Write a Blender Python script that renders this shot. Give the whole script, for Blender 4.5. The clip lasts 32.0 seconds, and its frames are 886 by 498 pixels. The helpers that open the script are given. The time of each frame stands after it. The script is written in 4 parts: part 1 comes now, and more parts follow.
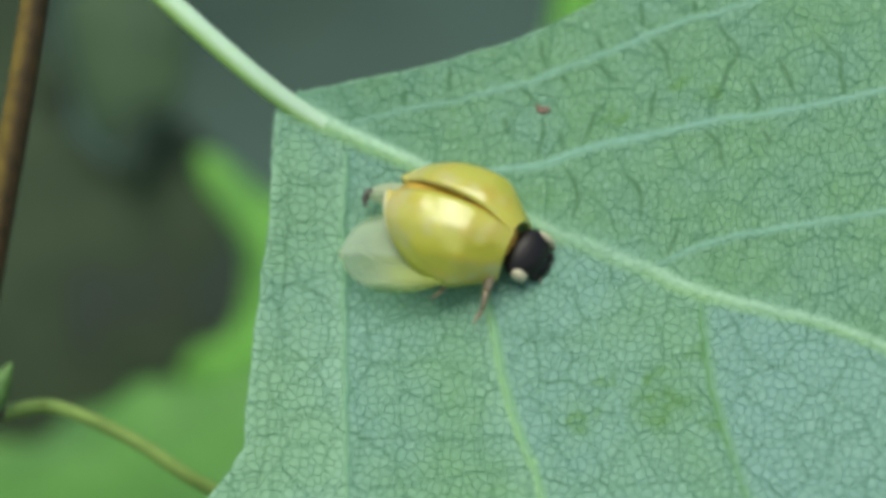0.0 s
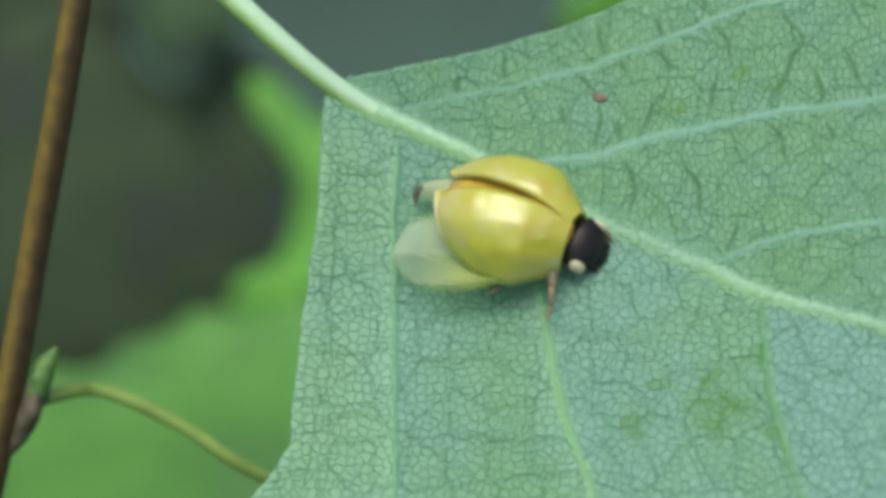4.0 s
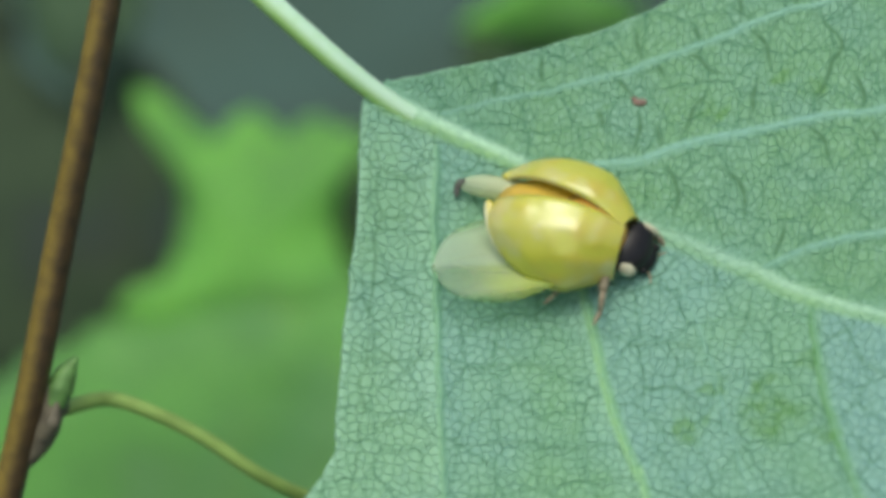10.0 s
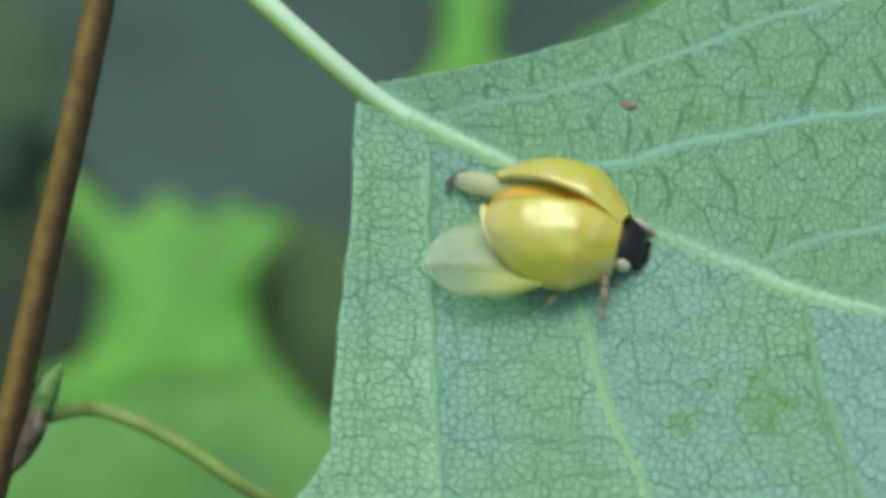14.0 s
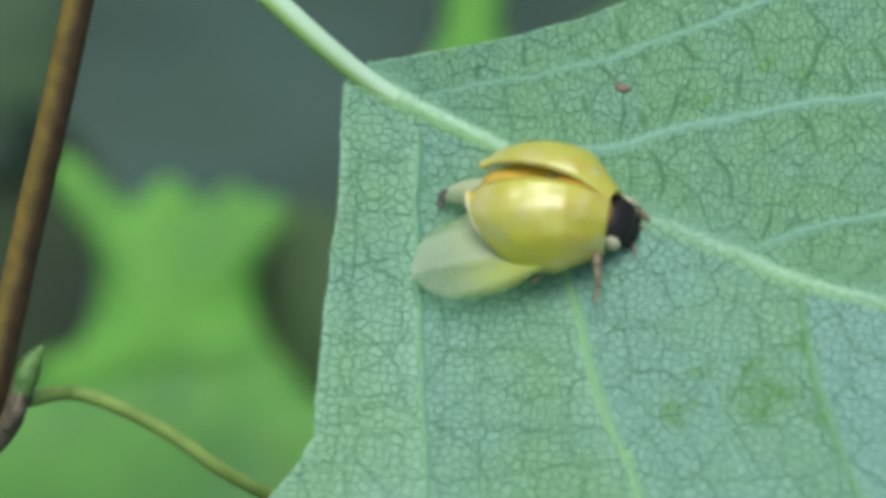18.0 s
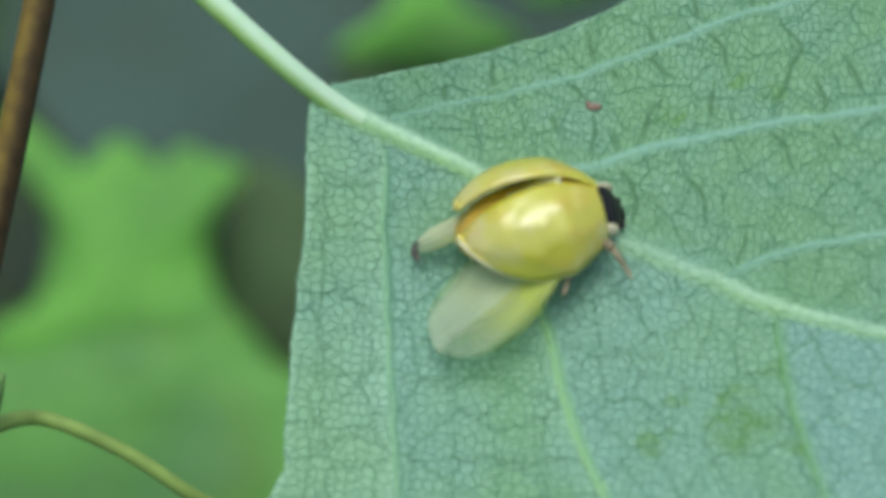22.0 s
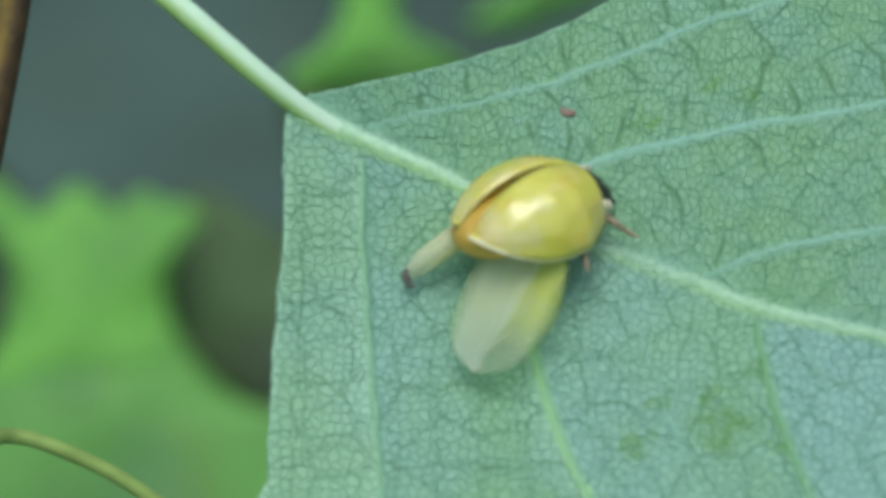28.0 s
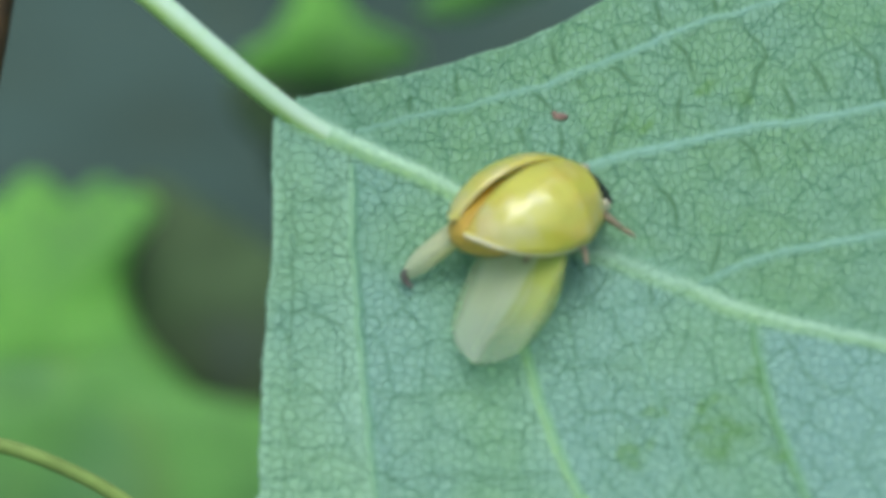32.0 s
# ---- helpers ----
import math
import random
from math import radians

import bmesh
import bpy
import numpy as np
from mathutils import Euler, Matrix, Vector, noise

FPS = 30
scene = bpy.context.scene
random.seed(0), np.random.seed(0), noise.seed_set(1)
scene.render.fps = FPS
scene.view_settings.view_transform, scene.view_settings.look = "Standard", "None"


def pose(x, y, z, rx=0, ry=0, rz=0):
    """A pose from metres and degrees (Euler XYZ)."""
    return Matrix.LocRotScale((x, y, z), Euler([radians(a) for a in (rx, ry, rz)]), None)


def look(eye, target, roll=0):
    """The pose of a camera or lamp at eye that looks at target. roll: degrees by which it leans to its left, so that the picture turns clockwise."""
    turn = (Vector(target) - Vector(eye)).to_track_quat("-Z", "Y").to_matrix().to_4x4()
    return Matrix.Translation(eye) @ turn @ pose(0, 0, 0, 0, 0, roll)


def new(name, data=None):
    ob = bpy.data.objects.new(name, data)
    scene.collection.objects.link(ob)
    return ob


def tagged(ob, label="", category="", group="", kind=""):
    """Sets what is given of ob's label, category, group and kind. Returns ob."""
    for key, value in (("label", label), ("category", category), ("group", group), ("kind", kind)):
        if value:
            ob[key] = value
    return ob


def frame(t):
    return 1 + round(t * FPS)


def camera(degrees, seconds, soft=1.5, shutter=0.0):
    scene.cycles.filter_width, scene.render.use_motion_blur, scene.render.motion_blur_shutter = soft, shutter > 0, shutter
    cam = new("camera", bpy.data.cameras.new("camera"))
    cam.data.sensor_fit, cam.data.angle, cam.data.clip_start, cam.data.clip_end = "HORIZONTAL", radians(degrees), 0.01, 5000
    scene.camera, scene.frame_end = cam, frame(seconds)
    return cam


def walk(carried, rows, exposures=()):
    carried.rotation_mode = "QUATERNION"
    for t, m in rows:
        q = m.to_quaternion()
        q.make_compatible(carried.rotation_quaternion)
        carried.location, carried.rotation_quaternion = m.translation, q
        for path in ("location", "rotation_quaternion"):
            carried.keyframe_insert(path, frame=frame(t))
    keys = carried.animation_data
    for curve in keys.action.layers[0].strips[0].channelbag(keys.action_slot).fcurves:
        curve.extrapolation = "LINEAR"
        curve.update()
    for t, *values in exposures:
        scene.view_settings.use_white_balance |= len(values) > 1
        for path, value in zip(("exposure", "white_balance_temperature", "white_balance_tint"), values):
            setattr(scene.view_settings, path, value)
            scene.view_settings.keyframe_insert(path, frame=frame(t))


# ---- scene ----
# One focal length for the whole shot; the lens is close and wide open, so what lies behind melts.
cam = camera(20, 32.0, soft=4.6)
cam.data.dof.use_dof = True
cam.data.dof.focus_distance = 0.0945
cam.data.dof.aperture_fstop = 42

PATH = [
    (0.0, pose(0.010318, -0.086232, 0.047280, 61.257, 2.725, 2.753)),
    (0.5, pose(0.010831, -0.085325, 0.048205, 60.502, 3.136, 2.899)),
    (1.0, pose(0.012042, -0.084789, 0.048851, 60.080, 3.346, 3.581)),
    (1.5, pose(0.013649, -0.084424, 0.047602, 60.623, 3.620, 4.752)),
    (2.0, pose(0.011085, -0.084634, 0.048620, 60.078, 3.158, 3.447)),
    (2.5, pose(0.009972, -0.083861, 0.049334, 59.429, 2.927, 3.054)),
    (3.0, pose(0.010104, -0.083446, 0.049062, 59.439, 3.156, 3.385)),
    (3.5, pose(0.010299, -0.082118, 0.049708, 58.649, 3.065, 3.848)),
    (5.5, pose(0.011132, -0.082420, 0.047372, 60.136, 3.154, 4.732)),
    (6.0, pose(0.009906, -0.082367, 0.048390, 59.491, 3.208, 4.055)),
    (6.5, pose(0.005330, -0.081793, 0.049097, 58.879, 1.845, 1.985)),
    (7.0, pose(0.006533, -0.082319, 0.047997, 59.663, 2.182, 2.830)),
    (7.5, pose(0.005327, -0.082764, 0.048115, 59.744, 1.944, 2.051)),
    (8.0, pose(0.006112, -0.082712, 0.047941, 59.812, 1.906, 2.606)),
    (8.5, pose(0.005775, -0.083323, 0.046271, 60.828, 1.329, 2.636)),
    (9.0, pose(0.003783, -0.082307, 0.047894, 59.616, 0.962, 1.523)),
    (9.5, pose(0.007472, -0.082862, 0.047044, 60.271, 1.734, 3.725)),
    (10.0, pose(0.002337, -0.081743, 0.048897, 59.026, 1.097, 0.697)),
    (10.5, pose(0.002413, -0.083042, 0.048134, 59.891, 1.152, 1.008)),
    (11.0, pose(0.000000, -0.083138, 0.048000, 60.000, -0.000, -0.000)),
    (11.5, pose(0.001685, -0.083737, 0.046552, 60.853, 0.209, 0.988)),
    (12.0, pose(-0.000461, -0.083264, 0.047363, 60.251, -0.327, -0.309)),
    (12.5, pose(-0.000575, -0.083149, 0.047142, 60.298, 0.114, -0.803)),
    (13.0, pose(-0.000653, -0.083536, 0.046010, 61.044, -0.392, -0.705)),
    (13.5, pose(0.000080, -0.083485, 0.046169, 60.915, 0.301, -0.558)),
    (14.0, pose(-0.002088, -0.084588, 0.044670, 62.099, -0.446, -1.657)),
    (14.5, pose(-0.000633, -0.083232, 0.047253, 60.319, 0.522, -1.331)),
    (16.5, pose(-0.001873, -0.082302, 0.046205, 60.523, -0.185, -1.774)),
    (17.0, pose(-0.001851, -0.082376, 0.045780, 60.628, -0.983, -1.348)),
    (17.5, pose(-0.000798, -0.082754, 0.044893, 61.135, -0.317, -1.068)),
    (18.0, pose(-0.001246, -0.082843, 0.043636, 61.790, -0.765, -1.237)),
    (18.5, pose(-0.001563, -0.082569, 0.043899, 61.525, -0.581, -1.731)),
    (19.0, pose(-0.001460, -0.081376, 0.044570, 60.803, -0.484, -1.979)),
    (19.5, pose(0.000276, -0.080958, 0.046148, 59.808, -0.158, -0.823)),
    (20.0, pose(-0.002729, -0.080980, 0.045279, 60.465, -0.900, -2.351)),
    (20.5, pose(-0.004409, -0.080459, 0.045266, 60.458, -1.747, -3.168)),
    (21.0, pose(-0.002759, -0.080189, 0.045701, 60.252, -1.516, -2.334)),
    (21.5, pose(-0.003721, -0.080035, 0.045487, 60.533, -1.566, -3.197)),
    (22.0, pose(-0.001985, -0.079336, 0.046308, 59.866, -0.769, -2.616)),
    (22.5, pose(-0.004020, -0.079278, 0.046340, 59.883, -1.965, -3.444)),
    (23.0, pose(-0.001884, -0.079486, 0.045755, 60.178, -1.126, -2.351)),
    (23.5, pose(-0.004839, -0.078935, 0.046931, 59.392, -1.619, -4.036)),
    (24.0, pose(-0.004557, -0.079361, 0.046581, 59.596, -1.694, -3.688)),
    (24.5, pose(-0.007412, -0.079839, 0.044099, 61.196, -2.337, -5.584)),
    (26.5, pose(-0.003237, -0.080504, 0.043939, 61.220, -0.789, -3.540)),
    (27.0, pose(-0.003571, -0.079819, 0.045451, 60.274, -0.875, -3.839)),
    (27.5, pose(-0.004251, -0.080128, 0.044929, 60.890, -0.636, -4.591)),
    (28.0, pose(-0.003726, -0.079937, 0.045337, 60.802, -0.640, -4.493)),
    (28.5, pose(-0.001651, -0.079946, 0.045887, 60.537, 0.073, -3.555)),
    (29.0, pose(-0.003229, -0.079789, 0.045755, 60.587, -0.323, -4.469)),
    (29.5, pose(-0.002739, -0.079507, 0.045818, 60.413, -0.397, -3.967)),
    (30.0, pose(-0.004590, -0.079502, 0.044583, 61.142, -1.059, -4.582)),
    (30.5, pose(-0.008674, -0.079198, 0.043485, 61.908, -1.739, -6.919)),
    (31.0, pose(-0.006636, -0.078481, 0.045460, 60.539, -1.315, -5.957)),
    (31.5, pose(-0.009083, -0.078191, 0.044380, 61.184, -2.032, -7.658)),
    (32.0, pose(-0.005852, -0.078012, 0.045599, 60.271, -1.292, -6.005)),
]
walk(cam, PATH, exposures=[(0.0, -0.11, 7040, 3), (6.0, -0.06, 6930, 4), (11.0, -0.06, 6840, 4), (18.0, -0.08, 6650, 5), (24.0, -0.08, 6570, 6), (28.0, -0.07, 6430, 8), (32.0, -0.05, 6390, 8)])

# ---- world and sun: high, veiled daylight over the left shoulder ----
SUN_ELEVATION, SUN_AZIMUTH = 74.0, 196.0
world = bpy.data.worlds.new("sky")
scene.world = world
world.use_nodes = True
sky = world.node_tree.nodes.new("ShaderNodeTexSky")
sky.sky_type, sky.sun_disc = "NISHITA", False
sky.sun_elevation, sky.sun_rotation = radians(SUN_ELEVATION), radians(SUN_AZIMUTH)
sky.air_density, sky.dust_density = 1.0, 3.0
background = world.node_tree.nodes["Background"]
world.node_tree.links.new(sky.outputs[0], background.inputs[0])
background.inputs[1].default_value = 0.15
sun = new("sun", bpy.data.lights.new("sun", "SUN"))
sun.data.energy, sun.data.angle, sun.data.color = 1.66, radians(46), (1.0, 0.98, 0.95)
_el, _az = radians(SUN_ELEVATION), radians(SUN_AZIMUTH)
sun.matrix_world = look((math.sin(_az) * math.cos(_el), math.cos(_az) * math.cos(_el), math.sin(_el)), (0, 0, 0))

MM = 0.001
# The leaf's own space: a along the picture's width, b up the blade, h off the blade towards the lens (millimetres).
LEAF = Matrix(((0.979908, 0.081326, -0.182119, 0), (-0.172731, 0.802572, -0.571001, 0), (0.099726, 0.590986, 0.800494, 0), (0, 0, 0, 1)))
# The view's space: x right, y up, z towards the lens (millimetres).
VIEW = Matrix(((1, 0, 0, 0), (0, 0.5, -0.8660254, 0), (0, 0.8660254, 0.5, 0), (0, 0, 0, 1)))


# ---- materials ----
class Nodes:
    """A small hand for wiring a node material."""

    def __init__(self, name):
        self.mat = bpy.data.materials.new(name)
        self.mat.use_nodes = True
        self.tree = self.mat.node_tree
        self.bsdf = self.tree.nodes["Principled BSDF"]
        self.out = self.tree.nodes["Material Output"]

    def add(self, kind, operation="", feature="", interpolation_type="", data_type=""):
        n = self.tree.nodes.new(kind)
        if operation:
            n.operation = operation
        if feature:
            n.feature = feature
        if interpolation_type:
            n.interpolation_type = interpolation_type
        if data_type:
            n.data_type = data_type
        return n

    def link(self, a, b):
        self.tree.links.new(a, b)

    def coords(self, scale, warp=0.0, warp_scale=1.0):
        """Object coordinates in millimetres times scale, bent a little by noise."""
        tc = self.add("ShaderNodeTexCoord")
        mul = self.add("ShaderNodeVectorMath", operation="SCALE")
        self.link(tc.outputs["Object"], mul.inputs[0])
        mul.inputs["Scale"].default_value = 1000.0 * scale
        if not warp:
            return mul.outputs[0]
        ns = self.noise(mul.outputs[0], warp_scale, 2, color=True)
        sub = self.add("ShaderNodeVectorMath", operation="SUBTRACT")
        self.link(ns, sub.inputs[0])
        sub.inputs[1].default_value = (0.5, 0.5, 0.5)
        sc = self.add("ShaderNodeVectorMath", operation="SCALE")
        self.link(sub.outputs[0], sc.inputs[0])
        sc.inputs["Scale"].default_value = warp
        total = self.add("ShaderNodeVectorMath", operation="ADD")
        self.link(mul.outputs[0], total.inputs[0])
        self.link(sc.outputs[0], total.inputs[1])
        return total.outputs[0]

    def noise(self, vector, scale, detail=3, rough=0.55, color=False):
        n = self.add("ShaderNodeTexNoise")
        self.link(vector, n.inputs["Vector"])
        n.inputs["Scale"].default_value, n.inputs["Detail"].default_value, n.inputs["Roughness"].default_value = scale, detail, rough
        return n.outputs["Color" if color else "Fac"]

    def edges(self, vector, scale, randomness=1.0):
        v = self.add("ShaderNodeTexVoronoi", feature="DISTANCE_TO_EDGE")
        v.voronoi_dimensions = "2D"
        self.link(vector, v.inputs["Vector"])
        v.inputs["Scale"].default_value, v.inputs["Randomness"].default_value = scale, randomness
        return v.outputs["Distance"]

    def ramp(self, fac, a, b, ca=0.0, cb=1.0):
        m = self.add("ShaderNodeMapRange", interpolation_type="SMOOTHSTEP")
        self.link(fac, m.inputs["Value"])
        for key, value in (("From Min", a), ("From Max", b), ("To Min", ca), ("To Max", cb)):
            m.inputs[key].default_value = value
        return m.outputs[0]

    def math(self, op, a, b):
        m = self.add("ShaderNodeMath", operation=op)
        for i, value in enumerate((a, b)):
            if isinstance(value, (int, float)):
                m.inputs[i].default_value = value
            else:
                self.link(value, m.inputs[i])
        return m.outputs[0]

    def mix(self, fac, a, b):
        m = self.add("ShaderNodeMix", data_type="RGBA")
        for socket, value in ((m.inputs[0], fac), (m.inputs[6], a), (m.inputs[7], b)):
            if isinstance(value, (int, float)):
                socket.default_value = value
            elif isinstance(value, tuple):
                socket.default_value = (*value, 1)
            else:
                self.link(value, socket)
        return m.outputs[2]

    def bump(self, height, strength, distance):
        b = self.add("ShaderNodeBump")
        self.link(height, b.inputs["Height"])
        b.inputs["Strength"].default_value, b.inputs["Distance"].default_value = strength, distance
        self.link(b.outputs[0], self.bsdf.inputs["Normal"])
        return b.outputs[0]

    def base(self, color):
        if isinstance(color, tuple):
            self.bsdf.inputs["Base Color"].default_value = (*color, 1)
        else:
            self.link(color, self.bsdf.inputs["Base Color"])

    def gloss(self, roughness, specular=0.5, coat=0.0, coat_roughness=0.1):
        self.bsdf.inputs["Roughness"].default_value = roughness
        self.bsdf.inputs["Specular IOR Level"].default_value = specular
        self.bsdf.inputs["Coat Weight"].default_value = coat
        self.bsdf.inputs["Coat Roughness"].default_value = coat_roughness

    def shine_through(self, color, amount):
        """Mixes in light that comes through from behind."""
        t = self.add("ShaderNodeBsdfTranslucent")
        if isinstance(color, tuple):
            t.inputs[0].default_value = (*color, 1)
        else:
            self.link(color, t.inputs[0])
        m = self.add("ShaderNodeMixShader")
        m.inputs[0].default_value = amount
        self.link(self.bsdf.outputs[0], m.inputs[1])
        self.link(t.outputs[0], m.inputs[2])
        self.link(m.outputs[0], self.out.inputs[0])
        return m


def leaf_underside(name, vein_upper=(0.3, 0.5, 0.3), vein_lower=(0.3, 0.5, 0.3), cover=1.0):
    """The blade's net of veinlets; where the attribute "vein" is given, a vein's skin, its lit and shaded flanks
    painted in, lies over it and fades out at its sides.
    """
    m = Nodes(name)
    fine = m.coords(1.0, 0.20, 1.3)
    cells = m.edges(fine, 2.85, 1.0)
    drawn = m.add("ShaderNodeVectorMath", operation="MULTIPLY")
    m.link(fine, drawn.inputs[0])
    drawn.inputs[1].default_value = (1.45, 0.85, 1.0)
    cells_upper = m.edges(drawn.outputs[0], 2.7, 1.0)
    bent = m.coords(1.0, 0.5, 0.7)
    mid = m.edges(bent, 0.62, 0.9)
    tc = m.add("ShaderNodeTexCoord")
    side = m.add("ShaderNodeVectorMath", operation="DOT_PRODUCT")
    m.link(tc.outputs["Object"], side.inputs[0])
    side.inputs[1].default_value = (430, 1000, 0)
    above = m.ramp(side.outputs["Value"], 3.9, 5.6)  # the half of the blade above the midrib is greener
    line = m.mix(above, m.ramp(cells, 0.012, 0.088, 1.0, 0.0), m.ramp(cells_upper, 0.012, 0.095, 1.0, 0.0))
    near = m.ramp(mid, 0.0, 0.2, 1.0, 0.62)  # the net is stronger along its main meshes
    mid_line = m.ramp(mid, 0.006, 0.04, 1.0, 0.0)
    broad = m.noise(m.coords(1.0), 0.16, 3)
    flesh_and_sheen = m.add("ShaderNodeAttribute")
    flesh_and_sheen.attribute_name = "flesh_and_sheen"
    tone = m.add("ShaderNodeSeparateColor")
    m.link(flesh_and_sheen.outputs["Color"], tone.inputs[0])
    pale, green, blue = tone.outputs[0], tone.outputs[1], tone.outputs[2]
    # pale waxy cells, bluer and greener in turns, each a little lighter or darker
    patch = m.add("ShaderNodeTexVoronoi")
    patch.voronoi_dimensions = "2D"
    m.link(fine, patch.inputs["Vector"])
    patch.inputs["Scale"].default_value, patch.inputs["Randomness"].default_value = 2.85, 1.0
    flesh = m.mix(m.ramp(broad, 0.36, 0.62), (0.205, 0.445, 0.225), (0.21, 0.44, 0.32))
    flesh = m.mix(m.math("MULTIPLY", above, 0.85), flesh, m.mix(m.ramp(m.noise(m.coords(1.0), 0.3, 3), 0.4, 0.62), (0.165, 0.375, 0.18), (0.165, 0.37, 0.24)))
    flesh = m.mix(m.math("MULTIPLY", green, 0.8), flesh, (0.165, 0.40, 0.135))
    # the sky's blue sheen and the fold's lit side, painted into the flesh
    flesh = m.mix(m.math("MULTIPLY", blue, 0.8), flesh, (0.225, 0.45, 0.395))
    flesh = m.mix(m.math("MULTIPLY", pale, 0.85), flesh, (0.385, 0.68, 0.44))
    flesh = m.mix(m.math("MULTIPLY", patch.outputs["Color"], 0.24), flesh, (0.29, 0.55, 0.36))
    flesh = m.mix(m.ramp(patch.outputs["Distance"], 0.0, 0.4, 0.14, 0.0), flesh, (0.32, 0.60, 0.42))
    grain = m.noise(m.coords(1.0), 7.0, 2)
    flesh = m.mix(m.ramp(grain, 0.52, 0.72, 0.0, 0.5), flesh, (0.38, 0.65, 0.48))
    strength = m.math("MULTIPLY", m.ramp(m.noise(m.coords(1.0), 0.6, 3), 0.3, 0.7, 0.65, 1.0), m.math("ADD", 1.0, m.math("MULTIPLY", above, 0.25)))
    color = m.mix(m.math("MULTIPLY", m.math("MULTIPLY", line, near), m.math("MULTIPLY", strength, 0.68)), flesh, (0.085, 0.255, 0.135))
    color = m.mix(m.math("MULTIPLY", mid_line, m.math("MULTIPLY", strength, 0.5)), color, (0.075, 0.235, 0.12))
    # bruised, greener patches
    tc = m.coords(1.0, 1.9, 1.0)
    blotch = m.ramp(m.noise(m.coords(1.0), 1.6, 3), 0.35, 0.6, 0.35, 1.0)
    for (a, b), r in (((14.27, -4.6), 0.5), ((10.9, -5.6), 0.55), ((10.0, -7.2), 0.7), ((13.0, -6.7), 1.1), ((12.6, -5.4), 0.5),
                      ((13.13, 6.83), 0.45), ((14.1, 6.14), 0.5), ((10.45, 5.16), 0.45), ((6.0, 5.0), 0.35), ((14.9, -7.3), 0.5)):
        dist = m.add("ShaderNodeVectorMath", operation="DISTANCE")
        m.link(tc, dist.inputs[0])
        dist.inputs[1].default_value = (a, b, 0)
        color = m.mix(m.math("MULTIPLY", blotch, m.ramp(dist.outputs["Value"], r * 0.4, r * 1.4, 0.72, 0.0)), color, (0.12, 0.31, 0.07))
    skin = m.add("ShaderNodeAttribute")
    skin.attribute_name = "vein"
    weight = m.math("MULTIPLY", skin.outputs["Fac"], cover)
    across = m.add("ShaderNodeAttribute")
    across.attribute_name = "across"
    # one flank lighter, one darker: the ridge's light and shade put into its greens
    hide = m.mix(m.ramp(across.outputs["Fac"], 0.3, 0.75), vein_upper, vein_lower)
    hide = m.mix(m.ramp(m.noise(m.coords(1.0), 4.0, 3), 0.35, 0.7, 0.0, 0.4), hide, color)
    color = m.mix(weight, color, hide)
    m.base(color)
    height = m.math("SUBTRACT", m.mix(above, m.ramp(cells, 0.0, 0.17), m.ramp(cells_upper, 0.0, 0.17)), m.math("MULTIPLY", mid_line, 0.5))
    height = m.math("MULTIPLY", height, m.math("SUBTRACT", 1.0, m.math("MULTIPLY", weight, 0.92)))
    m.bump(m.math("ADD", height, m.math("MULTIPLY", grain, 0.35)), 0.7, 0.00008)
    m.gloss(0.55, 0.35)
    m.shine_through((0.22, 0.5, 0.1), 0.12)
    return m.mat


def petiole_skin():
    """Smooth stalk: whitish mint above with sky light painted in, its own yellow-green along the lower side, a little
    streaked.
    """
    m = Nodes("petiole_skin")
    low = m.add("ShaderNodeAttribute")
    low.attribute_name = "across"
    streak = m.noise(m.coords(1.0), 2.2, 3)
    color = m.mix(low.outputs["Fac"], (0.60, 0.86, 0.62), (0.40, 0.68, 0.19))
    color = m.mix(m.ramp(streak, 0.45, 0.75, 0.0, 0.5), color, (0.50, 0.80, 0.42))
    m.base(color)
    m.bump(m.noise(m.coords(1.0), 6.0, 2), 0.3, 0.00005)
    m.gloss(0.5, 0.4)
    m.shine_through(color, 0.12)
    return m.mat


def far_leaf(name, light, dark, amount=0.3, specular=0.35):
    m = Nodes(name)
    n = m.noise(m.coords(1.0), 0.085, 4)
    ribs = m.ramp(m.edges(m.coords(1.0, 0.5, 0.3), 0.16), 0.0, 0.06, 0.5, 0.0)
    flesh = m.mix(m.ramp(n, 0.4, 0.66), light, dark)
    # sallow and bluish areas
    flesh = m.mix(m.ramp(m.noise(m.coords(1.0), 0.07, 2), 0.52, 0.7, 0.0, 0.6), flesh, (light[0] * 1.05, light[1] * 0.68, light[2] * 0.8))
    flesh = m.mix(m.ramp(m.noise(m.coords(1.3), 0.06, 2), 0.52, 0.7, 0.0, 0.5), flesh, (light[0] * 0.85, light[1] * 0.85, light[2] * 1.5))
    m.base(m.mix(ribs, flesh, dark))
    m.bump(n, 0.5, 0.0006)
    m.gloss(0.55, specular)
    m.shine_through((light[0] * 1.3, light[1] * 1.3, light[2]), amount)
    return m.mat


